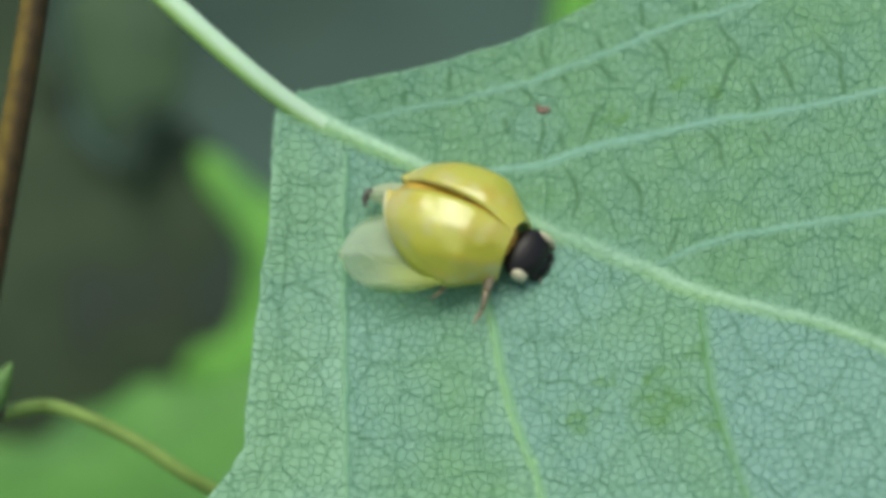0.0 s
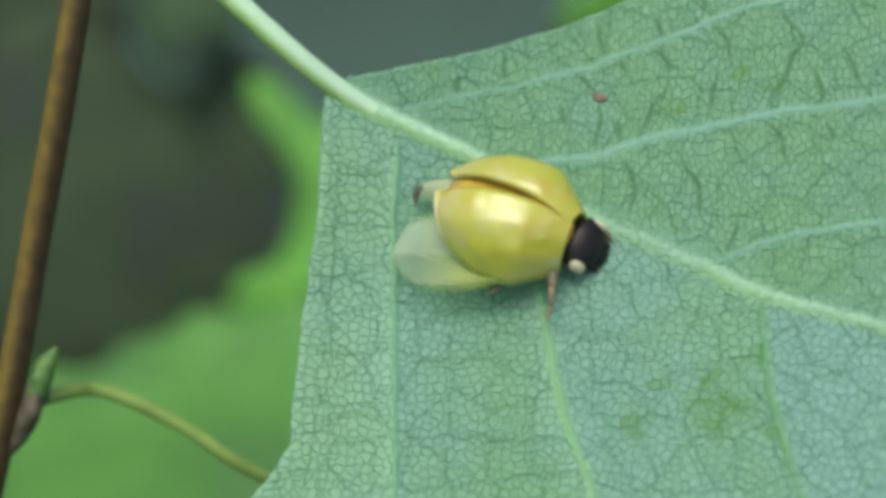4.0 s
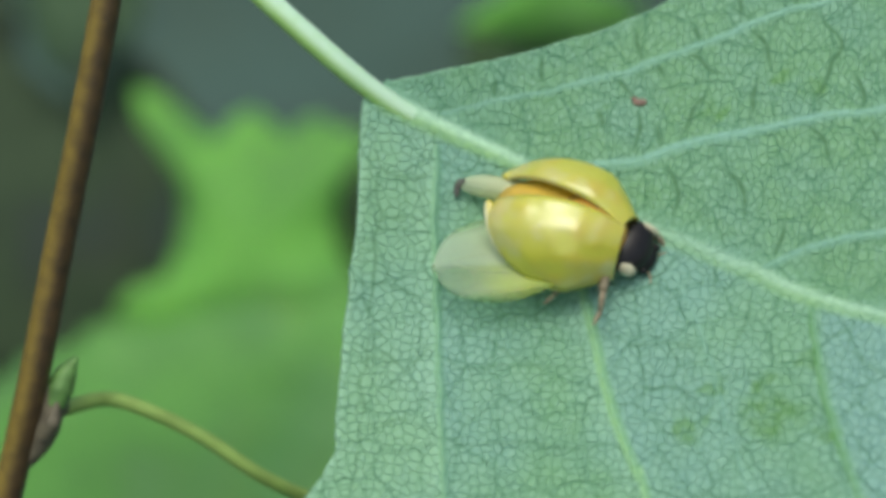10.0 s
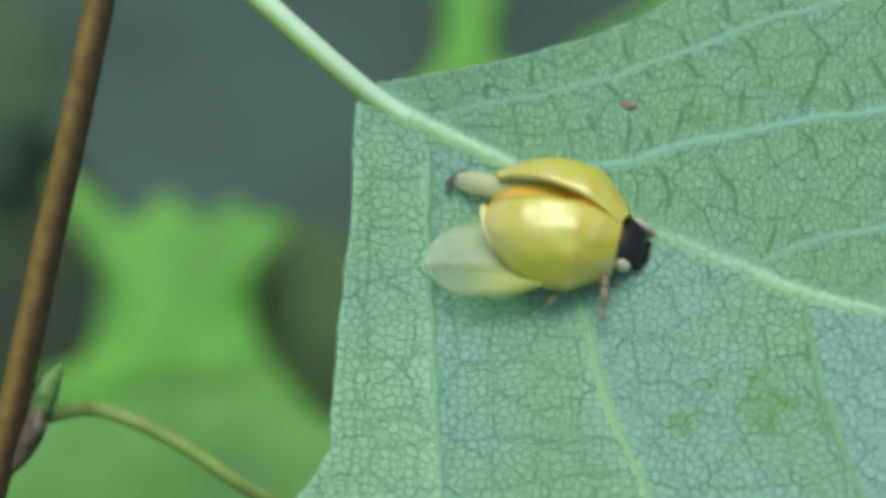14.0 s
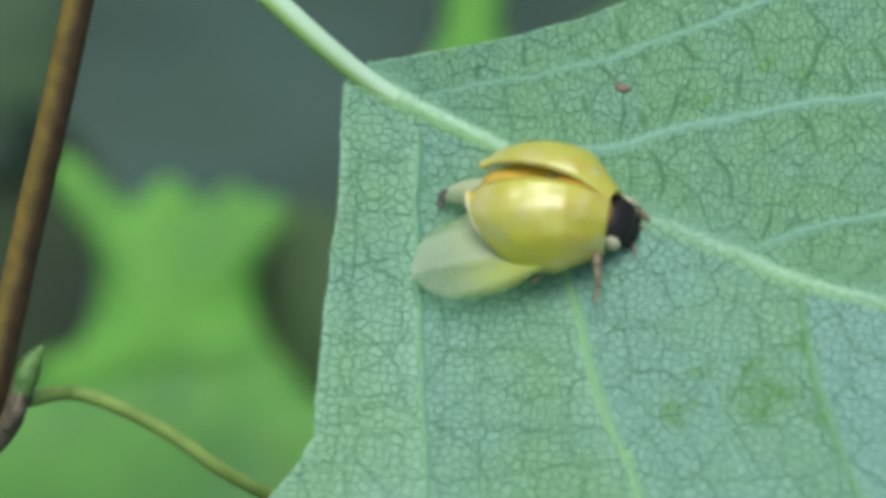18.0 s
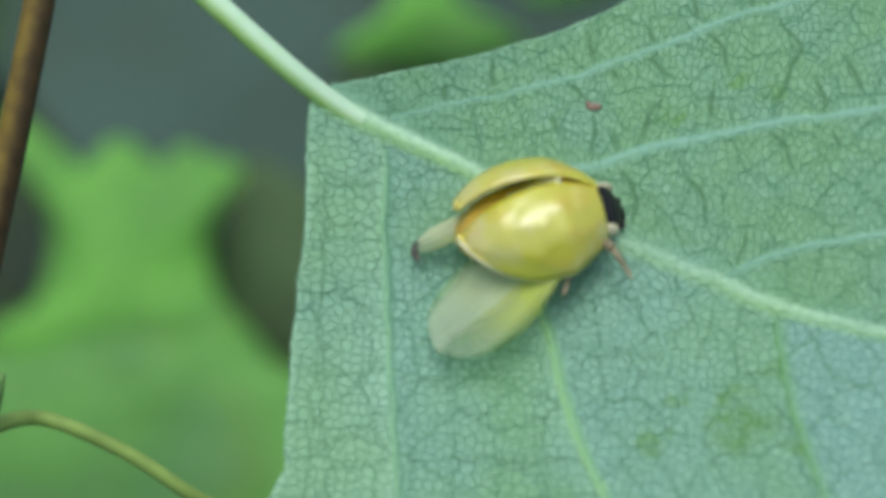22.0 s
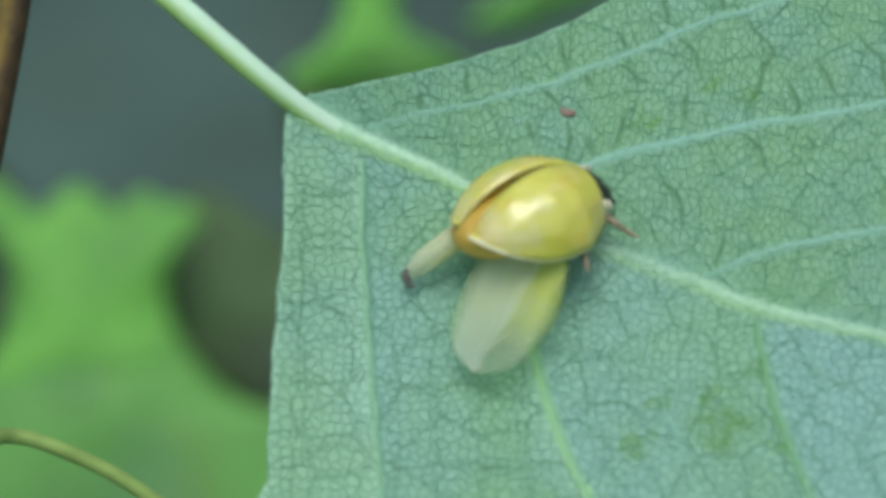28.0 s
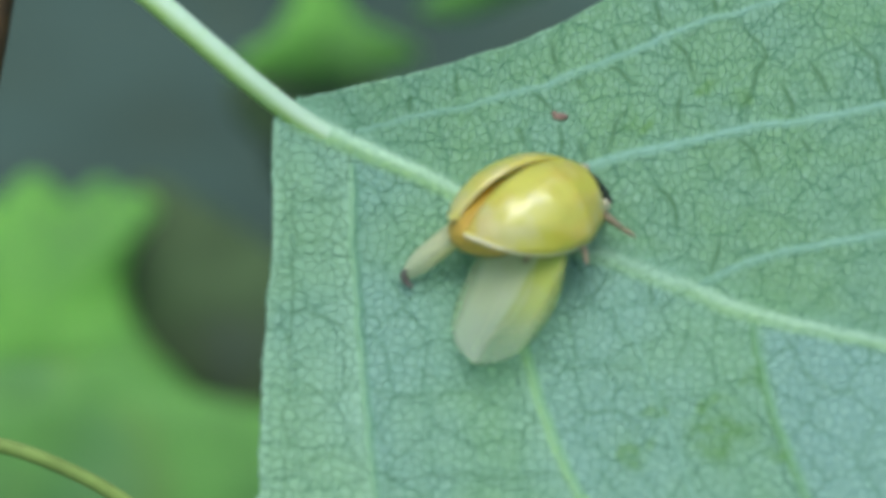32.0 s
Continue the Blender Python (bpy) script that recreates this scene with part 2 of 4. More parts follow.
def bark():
    """Twig bark with painted light: lit olive-gold where the attribute "across" is low, shaded dark brown where it is
    high, with fine lengthwise flecks.
    """
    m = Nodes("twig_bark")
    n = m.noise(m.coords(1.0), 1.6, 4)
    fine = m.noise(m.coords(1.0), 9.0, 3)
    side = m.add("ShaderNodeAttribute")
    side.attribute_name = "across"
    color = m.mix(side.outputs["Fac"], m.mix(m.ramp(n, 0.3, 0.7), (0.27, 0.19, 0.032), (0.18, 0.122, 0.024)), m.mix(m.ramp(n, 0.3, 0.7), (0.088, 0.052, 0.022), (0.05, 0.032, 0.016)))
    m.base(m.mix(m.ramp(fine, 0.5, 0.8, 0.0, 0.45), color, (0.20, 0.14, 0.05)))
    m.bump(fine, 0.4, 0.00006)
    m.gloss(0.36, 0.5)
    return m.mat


def plain(name, color, roughness=0.5, variation=0.25, scale=3.0, specular=0.5, coat=0.0, amount=0.0):
    m = Nodes(name)
    n = m.noise(m.coords(1.0), scale, 3)
    m.base(m.mix(m.ramp(n, 0.3, 0.7), color, tuple(c * (1 - variation) for c in color)))
    m.bump(m.noise(m.coords(1.0), scale * 4, 2), 0.15, 0.00004)
    m.gloss(roughness, specular, coat)
    if amount:
        m.shine_through(color, amount)
    return m.mat


def shell():
    """Soft, freshly hardened wing case: honey yellow with cloudier and deeper spots, waxy gloss."""
    m = Nodes("wing_case_shell")
    broad = m.noise(m.coords(1.0), 0.42, 2)
    cloud = m.noise(m.coords(1.0), 0.6, 2)
    color = m.mix(m.ramp(broad, 0.36, 0.62), (0.83, 0.82, 0.06), (0.86, 0.68, 0.05))
    color = m.mix(m.ramp(cloud, 0.48, 0.68, 0.0, 0.42), color, (0.92, 0.90, 0.50))
    m.base(color)
    m.bsdf.inputs["Subsurface Weight"].default_value = 0.25
    m.bsdf.inputs["Subsurface Radius"].default_value = (0.0013, 0.0010, 0.0002)
    m.bsdf.inputs["Subsurface Scale"].default_value = 1.0
    m.bump(m.noise(m.coords(1.0), 0.5, 0), 0.2, 0.0003)
    m.gloss(0.42, 1.0, 0.9, 0.28)
    m.bsdf.inputs["Specular Tint"].default_value = (0.66, 0.80, 1.0, 1)  # blue of the reflected sky, put into the highlight's tint
    m.bsdf.inputs["Coat IOR"].default_value = 1.95
    # shallow dents in the waxy surface break up the sheen
    dents = m.add("ShaderNodeBump")
    m.link(m.noise(m.coords(1.0), 0.8, 1, 0.4), dents.inputs["Height"])
    dents.inputs["Strength"].default_value, dents.inputs["Distance"].default_value = 0.42, 0.0006
    m.link(dents.outputs[0], m.bsdf.inputs["Coat Normal"])
    m.link(dents.outputs[0], m.bsdf.inputs["Normal"])
    m.shine_through((0.95, 0.88, 0.14), 0.2)
    return m.mat


def membrane(name, tip, root, pale, clear_tip, clear_root):
    """Hind wing: milky, see-through film, yellowish where it leaves the body."""
    m = Nodes(name)
    tc = m.add("ShaderNodeTexCoord")
    sep = m.add("ShaderNodeSeparateXYZ")
    m.link(tc.outputs["Object"], sep.inputs[0])
    along = m.ramp(sep.outputs[0], -0.0050, -0.0015)
    # a fold runs slantwise down the wing: milky on one side of it, yellow-green and clearer on the other
    slant = m.math("ADD", m.math("ADD", sep.outputs[1], 0.0008), m.math("MULTIPLY", sep.outputs[0], 0.17))
    across = m.ramp(slant, -0.00018, 0.00018, 1.0, 0.0)
    cloud = m.noise(m.coords(1.0), 0.9, 3)
    color = m.mix(along, tip, root)
    color = m.mix(across, m.mix(0.6, color, pale), color)
    color = m.mix(m.ramp(cloud, 0.4, 0.75, 0.0, 0.35), color, pale)
    m.base(color)
    m.bump(cloud, 0.4, 0.00012)
    m.gloss(0.32, 0.5)
    inner = m.shine_through(color, 0.36)
    clear = m.add("ShaderNodeBsdfTransparent")
    clear.inputs[0].default_value = (0.9, 0.95, 0.82, 1)
    top = m.add("ShaderNodeMixShader")
    edge = m.ramp(m.math("ABSOLUTE", sep.outputs[1], 0.0), 0.0012, 0.00185, 0.0, 0.35)  # thinner towards the edge
    m.link(m.math("ADD", m.math("ADD", edge, m.math("MULTIPLY", across, 0.14)), m.ramp(along, 0.0, 1.0, clear_tip, clear_root)), top.inputs[0])
    m.link(inner.outputs[0], top.inputs[1])
    m.link(clear.outputs[0], top.inputs[2])
    m.link(top.outputs[0], m.out.inputs[0])
    return m.mat


def soil():
    m = Nodes("ground_litter")
    tc = m.add("ShaderNodeTexCoord")
    a = m.noise(tc.outputs["Object"], 2.2, 4)
    b = m.noise(tc.outputs["Object"], 14.0, 4)
    color = m.mix(m.ramp(a, 0.35, 0.65), (0.036, 0.068, 0.050), (0.060, 0.110, 0.087))
    m.base(m.mix(m.ramp(b, 0.45, 0.75, 0.0, 0.5), color, (0.06, 0.085, 0.05)))
    m.bump(b, 0.6, 0.02)
    m.gloss(0.8, 0.25)
    return m.mat


M_LEAF = leaf_underside("leaf_underside")
# two tones for each vein: own green plus painted light on one flank
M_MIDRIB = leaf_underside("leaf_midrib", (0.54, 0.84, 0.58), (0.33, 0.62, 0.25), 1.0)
M_VEIN_BLUE = leaf_underside("leaf_vein_bluish", (0.27, 0.53, 0.42), (0.22, 0.47, 0.33), 0.85)
M_VEIN_GREEN = leaf_underside("leaf_vein_green", (0.19, 0.44, 0.21), (0.325, 0.62, 0.26), 0.92)
M_VEIN_FOLD = leaf_underside("leaf_vein_fold", (0.12, 0.32, 0.20), (0.27, 0.55, 0.29), 0.85)
M_VEIN_DARK = leaf_underside("leaf_vein_dark", (0.17, 0.40, 0.20), (0.115, 0.32, 0.09), 0.9)
M_VEINLET = leaf_underside("leaf_veinlet", (0.045, 0.16, 0.06), (0.06, 0.19, 0.075), 0.9)
M_PETIOLE = petiole_skin()
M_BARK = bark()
M_LENTICEL = plain("lenticel_cork", (0.42, 0.33, 0.22), 0.8)
M_BUD = plain("bud_green", (0.15, 0.32, 0.08), 0.5, 0.4, 1.5)
M_BUD_SCALE = plain("bud_scale_brown", (0.155, 0.135, 0.085), 0.6, 0.4, 1.5)
M_STALK = plain("stalk_olive", (0.37, 0.56, 0.15), 0.6, 0.3, 0.8, specular=0.3, amount=0.25)
M_FAR_BRIGHT = far_leaf("far_leaf_bright", (0.235, 0.60, 0.11), (0.14, 0.375, 0.085))
M_FAR_MID = far_leaf("far_leaf_mid", (0.18, 0.465, 0.105), (0.115, 0.31, 0.08))
# the shade on the next three leaves is put into their darker base colours
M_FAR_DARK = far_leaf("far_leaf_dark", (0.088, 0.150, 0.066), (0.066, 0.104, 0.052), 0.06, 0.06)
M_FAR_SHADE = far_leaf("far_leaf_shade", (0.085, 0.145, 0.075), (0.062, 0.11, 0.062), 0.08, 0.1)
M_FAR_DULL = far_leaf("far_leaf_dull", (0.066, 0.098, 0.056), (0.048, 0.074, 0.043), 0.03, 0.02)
M_SOIL = soil()
M_SHELL = shell()
M_RIM = plain("shell_rim", (0.88, 0.86, 0.52), 0.35, 0.15, 2.0, coat=0.3)
M_RIM_SOFT = plain("shell_inner_edge", (0.76, 0.68, 0.20), 0.4, 0.2, 2.0, coat=0.4, amount=0.25)
M_ABDOMEN = plain("abdomen_orange", (0.90, 0.62, 0.10), 0.35, 0.3, 1.2, coat=0.3, amount=0.2)
M_THORAX = plain("thorax_amber", (0.72, 0.36, 0.06), 0.4, 0.3, 1.5, coat=0.2)
M_BLACK = plain("black_chitin", (0.012, 0.010, 0.010), 0.42, 0.3, 2.0, specular=0.35, coat=0.12)
M_WHITE = plain("cream_marking", (0.62, 0.59, 0.40), 0.4, 0.2, 2.0)
M_LEG = plain("leg_brown", (0.52, 0.44, 0.30), 0.45, 0.35, 3.0, amount=0.45)
M_WING = membrane("wing_membrane", (0.54, 0.67, 0.52), (0.78, 0.86, 0.20), (0.80, 0.90, 0.76), 0.58, 0.34)
M_WING_FOLDED = membrane("wing_folded", (0.66, 0.74, 0.54), (0.84, 0.80, 0.22), (0.80, 0.86, 0.62), 0.34, 0.10)
M_WING_VEIN = plain("wing_vein", (0.68, 0.75, 0.50), 0.4, 0.2, 2.0, amount=0.3)
M_WING_TIP = plain("wing_tip_smoky", (0.20, 0.20, 0.16), 0.4, 0.55, 2.5, amount=0.3)
M_SPECK = plain("speck_rust", (0.30, 0.20, 0.15), 0.7, 0.4, 4.0)


# ---- mesh helpers (all lengths in millimetres) ----
def mesh_of(name, verts, faces, mat, smooth=True):
    me = bpy.data.meshes.new(name)
    me.from_pydata([tuple(c * MM for c in v) for v in verts], [], faces)
    me.materials.append(mat)
    me.polygons.foreach_set("use_smooth", [smooth] * len(me.polygons))
    me.update()
    return me


def part(name, geometry, mat, parent, label="", smooth=True):
    ob = new(name, mesh_of(name, geometry[0], geometry[1], mat, smooth))
    ob.parent = parent
    return tagged(ob, label)


def thing(name, m, label, category, group="", kind=""):
    ob = new(name)
    ob.empty_display_size = 0.002
    ob.matrix_world = m
    return tagged(ob, label, category, group, kind)


def spline(points, steps=6):
    """A smooth line through the points (Catmull-Rom)."""
    p = [Vector(q) for q in points]
    p = [2 * p[0] - p[1]] + p + [2 * p[-1] - p[-2]]
    out = []
    for i in range(1, len(p) - 2):
        for k in range(steps):
            t = k / steps
            out.append(0.5 * (2 * p[i] + (p[i + 1] - p[i - 1]) * t + (2 * p[i - 1] - 5 * p[i] + 4 * p[i + 1] - p[i + 2]) * t * t
                              + (3 * p[i] - p[i - 1] - 3 * p[i + 1] + p[i + 2]) * t ** 3))
    return out + [p[-2]]


def tube(points, radii, sides=10, flat=1.0, up=(0, 0, 1), wobble=0.0, seed=1):
    """A closed round bar along points; flat squashes it along up."""
    rnd = random.Random(seed)
    pts = [Vector(q) for q in points]
    verts, faces = [], []
    count = len(pts)
    for i, q in enumerate(pts):
        ahead = (pts[min(i + 1, count - 1)] - pts[max(i - 1, 0)]).normalized()
        side = ahead.cross(Vector(up))
        side = side.normalized() if side.length > 1e-6 else Vector((1, 0, 0))
        over = side.cross(ahead)
        s = i / (count - 1) * (len(radii) - 1)
        k = min(int(s), len(radii) - 2)
        r = (radii[k] + (radii[k + 1] - radii[k]) * (s - k)) * (1 + wobble * (rnd.random() - 0.5))
        for j in range(sides):
            g = 2 * math.pi * j / sides
            verts.append(q + side * (r * math.cos(g)) + over * (r * flat * math.sin(g)))
    for i in range(count - 1):
        for j in range(sides):
            k = (j + 1) % sides
            faces.append((i * sides + j, (i + 1) * sides + j, (i + 1) * sides + k, i * sides + k))
    faces.append(tuple(range(sides)))
    faces.append(tuple((count - 1) * sides + sides - 1 - j for j in range(sides)))
    return verts, faces


def lump(centre, size, rings=8, sides=12, turn=None, lift=0.0):
    """A rounded body with half-axes size; lift flattens its underside."""
    c, turn = Vector(centre), turn or Matrix.Identity(3)
    verts, faces = [], []
    for i in range(rings + 1):
        a = math.pi * i / rings
        for j in range(sides):
            g = 2 * math.pi * j / sides
            z = math.cos(a)
            if z < 0:
                z *= 1 - lift
            verts.append(c + turn @ Vector((size[0] * math.sin(a) * math.cos(g), size[1] * math.sin(a) * math.sin(g), size[2] * z)))
    for i in range(rings):
        for j in range(sides):
            k = (j + 1) % sides
            faces.append((i * sides + j, (i + 1) * sides + j, (i + 1) * sides + k, i * sides + k))
    return verts, faces


def interp(x, xs, ys):
    return float(np.interp(x, xs, ys))


# ---- ground ----
ground_mesh = bpy.data.meshes.new("ground")
_g = [-1500, -300, -60, -12, -4, -1, 0, 1, 2, 3, 4, 6, 12, 60, 300, 1500]
ground_mesh.from_pydata([(x, y, -0.9 + (0.05 * noise.noise((x * 0.7, y * 0.7, 0)) if abs(x) < 20 and abs(y) < 20 else 0)) for y in _g for x in _g], [],
                        [(i * 16 + j, i * 16 + j + 1, (i + 1) * 16 + j + 1, (i + 1) * 16 + j) for i in range(15) for j in range(15)])
ground_mesh.materials.append(M_SOIL)
tagged(new("ground", ground_mesh), "dim grey-green ground far below, out of focus", "ground", kind="structure")

# ---- the leaf on which the beetle sits ----
leaf = thing("leaf", LEAF, "pale green leaf seen from its veined underside, beetle on it", "leaf")
LEFT_B = (-40, -24, -17, -13.5, -11.4, -10.25, -9.36, -8.5, -6.8, -4.3, -2.1, 0.0, 3.6, 4.7, 12)
LEFT_A = (-7, -8, -7.8, -6.0, -4.5, -3.75, -3.2, -2.84, -2.83, -2.76, -2.62, -2.42, -2.42, -2.36, -2.3)
TOP_A = (-2.5, -2.3, -1.7, -0.5, 1.3, 3.3, 5.4, 6.45, 7.75, 9.2, 12.5, 17, 24, 32, 41, 48, 53, 56)
TOP_B = (4.6, 4.85, 5.42, 5.9, 6.67, 7.5, 8.48, 8.95, 9.65, 10.55, 12.8, 15.6, 16.5, 13, 4, -7, -17, -21)
BOT_A = (-8, -4, 2, 10, 20, 30, 40, 48, 56)
BOT_B = (-18, -25, -30, -34, -36, -35, -31, -27, -23)


def rise(a, b):
    """How far the blade lifts off its mean plane: it bends up towards the stalk and billows between the veins."""
    base = 0.5674 * 2 * math.log1p(math.exp((1.0 - a + 0.5 * b) / 2))
    billow = 0.10 * noise.noise((a * 0.22, b * 0.22, 3.1)) + 0.03 * noise.noise((a * 0.8, b * 0.8, 7.7))
    far = max(0.0, a - 20) ** 2 * -0.008
    return base + billow + far


def on_leaf(a, b, h=0.0):
    return (a, b, rise(a, b) + h)


def smooth(x, lo, hi):
    t = min(1.0, max(0.0, (x - lo) / (hi - lo)))
    return t * t * (3 - 2 * t)


FOLD = ((0.31, 3.48), (0.3, 2.65), (0.31, 0.48), (0.51, -2.12), (0.74, -4.74), (0.89, -6.05), (1.11, -8.23), (1.28, -9.97), (2.0, -22))
LOWER = ((4.2, 2.35), (5.2, 0.5), (5.63, -0.72), (6.04, -2.31), (6.43, -3.66), (6.78, -5.0), (7.2, -6.33), (7.8, -7.85), (8.38, -9.14), (8.65, -9.79), (12.5, -22))
FAR_SIDE = ((14.29, -2.25), (14.42, -3.59), (14.64, -4.69), (14.87, -6.01), (15.3, -7.3), (15.72, -8.57), (16.13, -9.64), (22, -24))
MIDRIB = ((-1.9, 4.92), (-1.28, 4.59), (-0.27, 4.23), (0.97, 3.82), (2.02, 3.48), (2.98, 3.11), (5.8, 1.75), (8.56, 0.36), (9.31, 0.08), (10.28, -0.37), (11.35, -0.85), (12.4, -1.31), (13.45, -1.85),
          (14.29, -2.2), (15.32, -2.54), (16.69, -2.93), (21, -4.4), (33, -11), (52, -20))


def beside(line, a, b):
    """How far (a, b) lies to the right of a vein that runs down the blade."""
    return a - interp(-b, [-q[1] for q in line], [q[0] for q in line])


def flesh_and_sheen(a, b, rim=9.0):
    """Amounts of pale rim and painted lit strips, greener flesh, and blue sky sheen painted beside the veins."""
    under = smooth(interp(a, [q[0] for q in MIDRIB], [q[1] for q in MIDRIB]) - b, -0.1, 0.5)
    d1, d2, d3 = beside(FOLD, a, b), beside(LOWER, a, b), beside(FAR_SIDE, a, b)
    drift = 0.5 + 0.5 * noise.noise((a * 0.5, b * 0.5, 4.4))
    pale = under * (0.2 + 0.25 * drift + 0.3 * smooth(-d1, 1.2, 0.15)) * smooth(-d1, -0.03, 0.12) + under * 0.35 * math.exp(-((d2 + 0.35) / 0.45) ** 2) + 0.5 * smooth(rim, 0.3, 0.05)
    blue = under * (0.6 * smooth(d1, 0.05, 0.2) * math.exp(-max(0, d1) / 1.8) + 0.7 * smooth(d2, 0.1, 0.3) * math.exp(-max(0, d2) / 1.6) + 0.8 * smooth(d3, 0.1, 0.6)) + 0.3 * under * smooth(d2, 1, 3)
    green = under * (0.6 * math.exp(-((d3 + 1.1) / 1.3) ** 2) + 0.35 * smooth(d1, 2.2, 4.0) * smooth(-d2, 0.2, 1.5)) + (1 - under) * 0.4 * drift
    return tuple(min(1.0, max(0.0, c)) for c in (pale, green, blue)) + (1.0,)


def shaded(me, colors, weights=None, sides=None):
    """Stores the colour amounts of each vertex, painted light included."""
    me.color_attributes.new("flesh_and_sheen", "FLOAT_COLOR", "POINT").data.foreach_set("color", [c for row in colors for c in row])
    for key, values in (("vein", weights), ("across", sides)):
        if values:
            me.attributes.new(key, "FLOAT", "POINT").data.foreach_set("value", values)


def blade():
    cols = [0, 0.06, 0.14] + [0.25 + 0.14 * i for i in range(165)] + [24.0 + 1.5 * i for i in range(22)]
    fine_rows, coarse_rows = 190, 24
    downs = [0.68 * j / fine_rows for j in range(fine_rows)] + [0.68 + 0.32 * j / coarse_rows for j in range(coarse_rows + 1)]
    verts, faces, colors = [], [], []
    for s in cols:
        a0 = s - 2.38
        top = interp(a0, TOP_A, TOP_B) + 0.07 * noise.noise((a0 * 0.8, 0, 3)) + 0.03 * noise.noise((a0 * 2.7, 0, 5))
        bot = interp(a0, BOT_A, BOT_B)
        for down in downs:
            b = top + (bot - top) * down
            a = interp(b, LEFT_B, LEFT_A) + s + (0.06 * noise.noise((b * 0.9, 0, 5)) + 0.04 * noise.noise((b * 2.6, 0, 8))) * max(0.0, 1 - s / 0.5)
            verts.append(on_leaf(a, b))
            colors.append(flesh_and_sheen(a, b, min(s, (top - b) * 2)))
    n = len(downs)
    for i in range(len(cols) - 1):
        for j in range(n - 1):
            faces.append((i * n + j, i * n + j + 1, (i + 1) * n + j + 1, (i + 1) * n + j))
    return (verts, faces), colors


_blade, _tones = blade()
blade_ob = part("blade", _blade, M_LEAF, leaf, "pale blue-green blade with a net of fine veinlets")
shaded(blade_ob.data, _tones)
thick = blade_ob.modifiers.new("thickness", "SOLIDIFY")
thick.thickness, thick.offset = 0.00022, -1


def vein(name, line, widths, heights, mat, label="", weights=(1.0, 1.0), steps=16, wander=0.05, core=1.6):
    """A rounded ridge that rises out of the blade and fades into it at both sides."""
    pts = spline([(x, y, 0) for x, y in line], steps)
    count, n = len(pts), 13
    verts, faces, colors, skin, sides = [], [], [], [], []
    for i, q in enumerate(pts):
        ahead = (pts[min(i + 1, count - 1)] - pts[max(i - 1, 0)]).normalized()
        left = Vector((-ahead.y, ahead.x, 0))
        s = i / (count - 1)
        w, h, k = (interp(s, np.linspace(0, 1, len(values)), values) for values in (widths, heights, weights))
        w *= 1 + 0.1 * noise.noise((q.x * 1.1, q.y * 1.1, 2))
        sway = wander * noise.noise((q.x * 1.1, q.y * 1.1, 6))
        ends = smooth(min(s, 1 - s), 0.0, 0.04)
        for j in range(n):
            v = j / (n - 1) * 2 - 1
            p = q + left * (w * v + sway)
            bell = (math.exp(-(v * core) ** 2) - math.exp(-core ** 2)) / (1 - math.exp(-core ** 2))
            verts.append(on_leaf(p.x, p.y, 0.006 + h * bell * ends))
            colors.append(flesh_and_sheen(p.x, p.y))
            skin.append(k * smooth(bell, 0.0, 0.75) * ends)
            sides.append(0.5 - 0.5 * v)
    for i in range(count - 1):
        for j in range(n - 1):
            faces.append((i * n + j, (i + 1) * n + j, (i + 1) * n + j + 1, i * n + j + 1))
    ob = part(name, (verts, faces), mat, leaf, label)
    shaded(ob.data, colors, skin, sides)
    return ob


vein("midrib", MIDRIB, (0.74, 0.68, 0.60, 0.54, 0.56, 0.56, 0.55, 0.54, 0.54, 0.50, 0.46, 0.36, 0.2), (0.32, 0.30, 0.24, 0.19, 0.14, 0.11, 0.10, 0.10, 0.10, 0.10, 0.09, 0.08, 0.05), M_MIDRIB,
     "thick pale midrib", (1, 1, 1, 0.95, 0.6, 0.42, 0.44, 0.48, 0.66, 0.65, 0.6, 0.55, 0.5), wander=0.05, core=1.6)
vein("side_vein", ((3.6, 2.85), (4.7, 2.85), (5.85, 3.1), (6.92, 3.22), (7.99, 3.43), (8.83, 3.77), (9.89, 4.13), (10.96, 4.34), (12.02, 4.55), (13.08, 4.78), (13.92, 4.99), (15.19, 5.22), (16.6, 5.35), (21, 6.2), (30, 9)),
     (0.2, 0.34, 0.36, 0.34, 0.30, 0.3, 0.2), (0.06, 0.09, 0.1, 0.1, 0.09, 0.05), M_VEIN_BLUE, "soft bluish side vein")
vein("side_vein", ((-0.4, 4.3), (0.33, 4.5), (1.54, 5.12), (3.59, 5.83), (5.48, 6.5), (6.97, 6.95), (8.03, 7.48), (9.74, 8.12), (11.24, 8.81), (12.96, 9.54), (14.03, 9.82), (15.53, 10.29), (22, 13)),
     (0.12, 0.18, 0.24, 0.27, 0.27, 0.25, 0.2), (0.03, 0.05, 0.07, 0.08, 0.08, 0.05), M_VEIN_BLUE, "", (0.5, 0.7, 0.85, 0.9, 0.9, 0.8), wander=0.14)
vein("side_vein", ((11.9, -1.25), (12.61, -1.0), (13.22, -0.67), (14.25, -0.25), (15.27, 0.05), (16.65, 0.3), (21.1, 1.05), (32, 3)), (0.12, 0.26, 0.3, 0.28, 0.2), (0.03, 0.08, 0.09, 0.08, 0.04), M_VEIN_BLUE, "", (0.4, 0.8, 0.9, 0.8))
vein("side_vein", FOLD, (0.22, 0.27, 0.27, 0.26, 0.25, 0.18), (0.08, 0.11, 0.11, 0.1, 0.09, 0.04), M_VEIN_FOLD, "green side vein along a slight fold", (0.9, 1.0, 1.0, 0.9), wander=0.08)
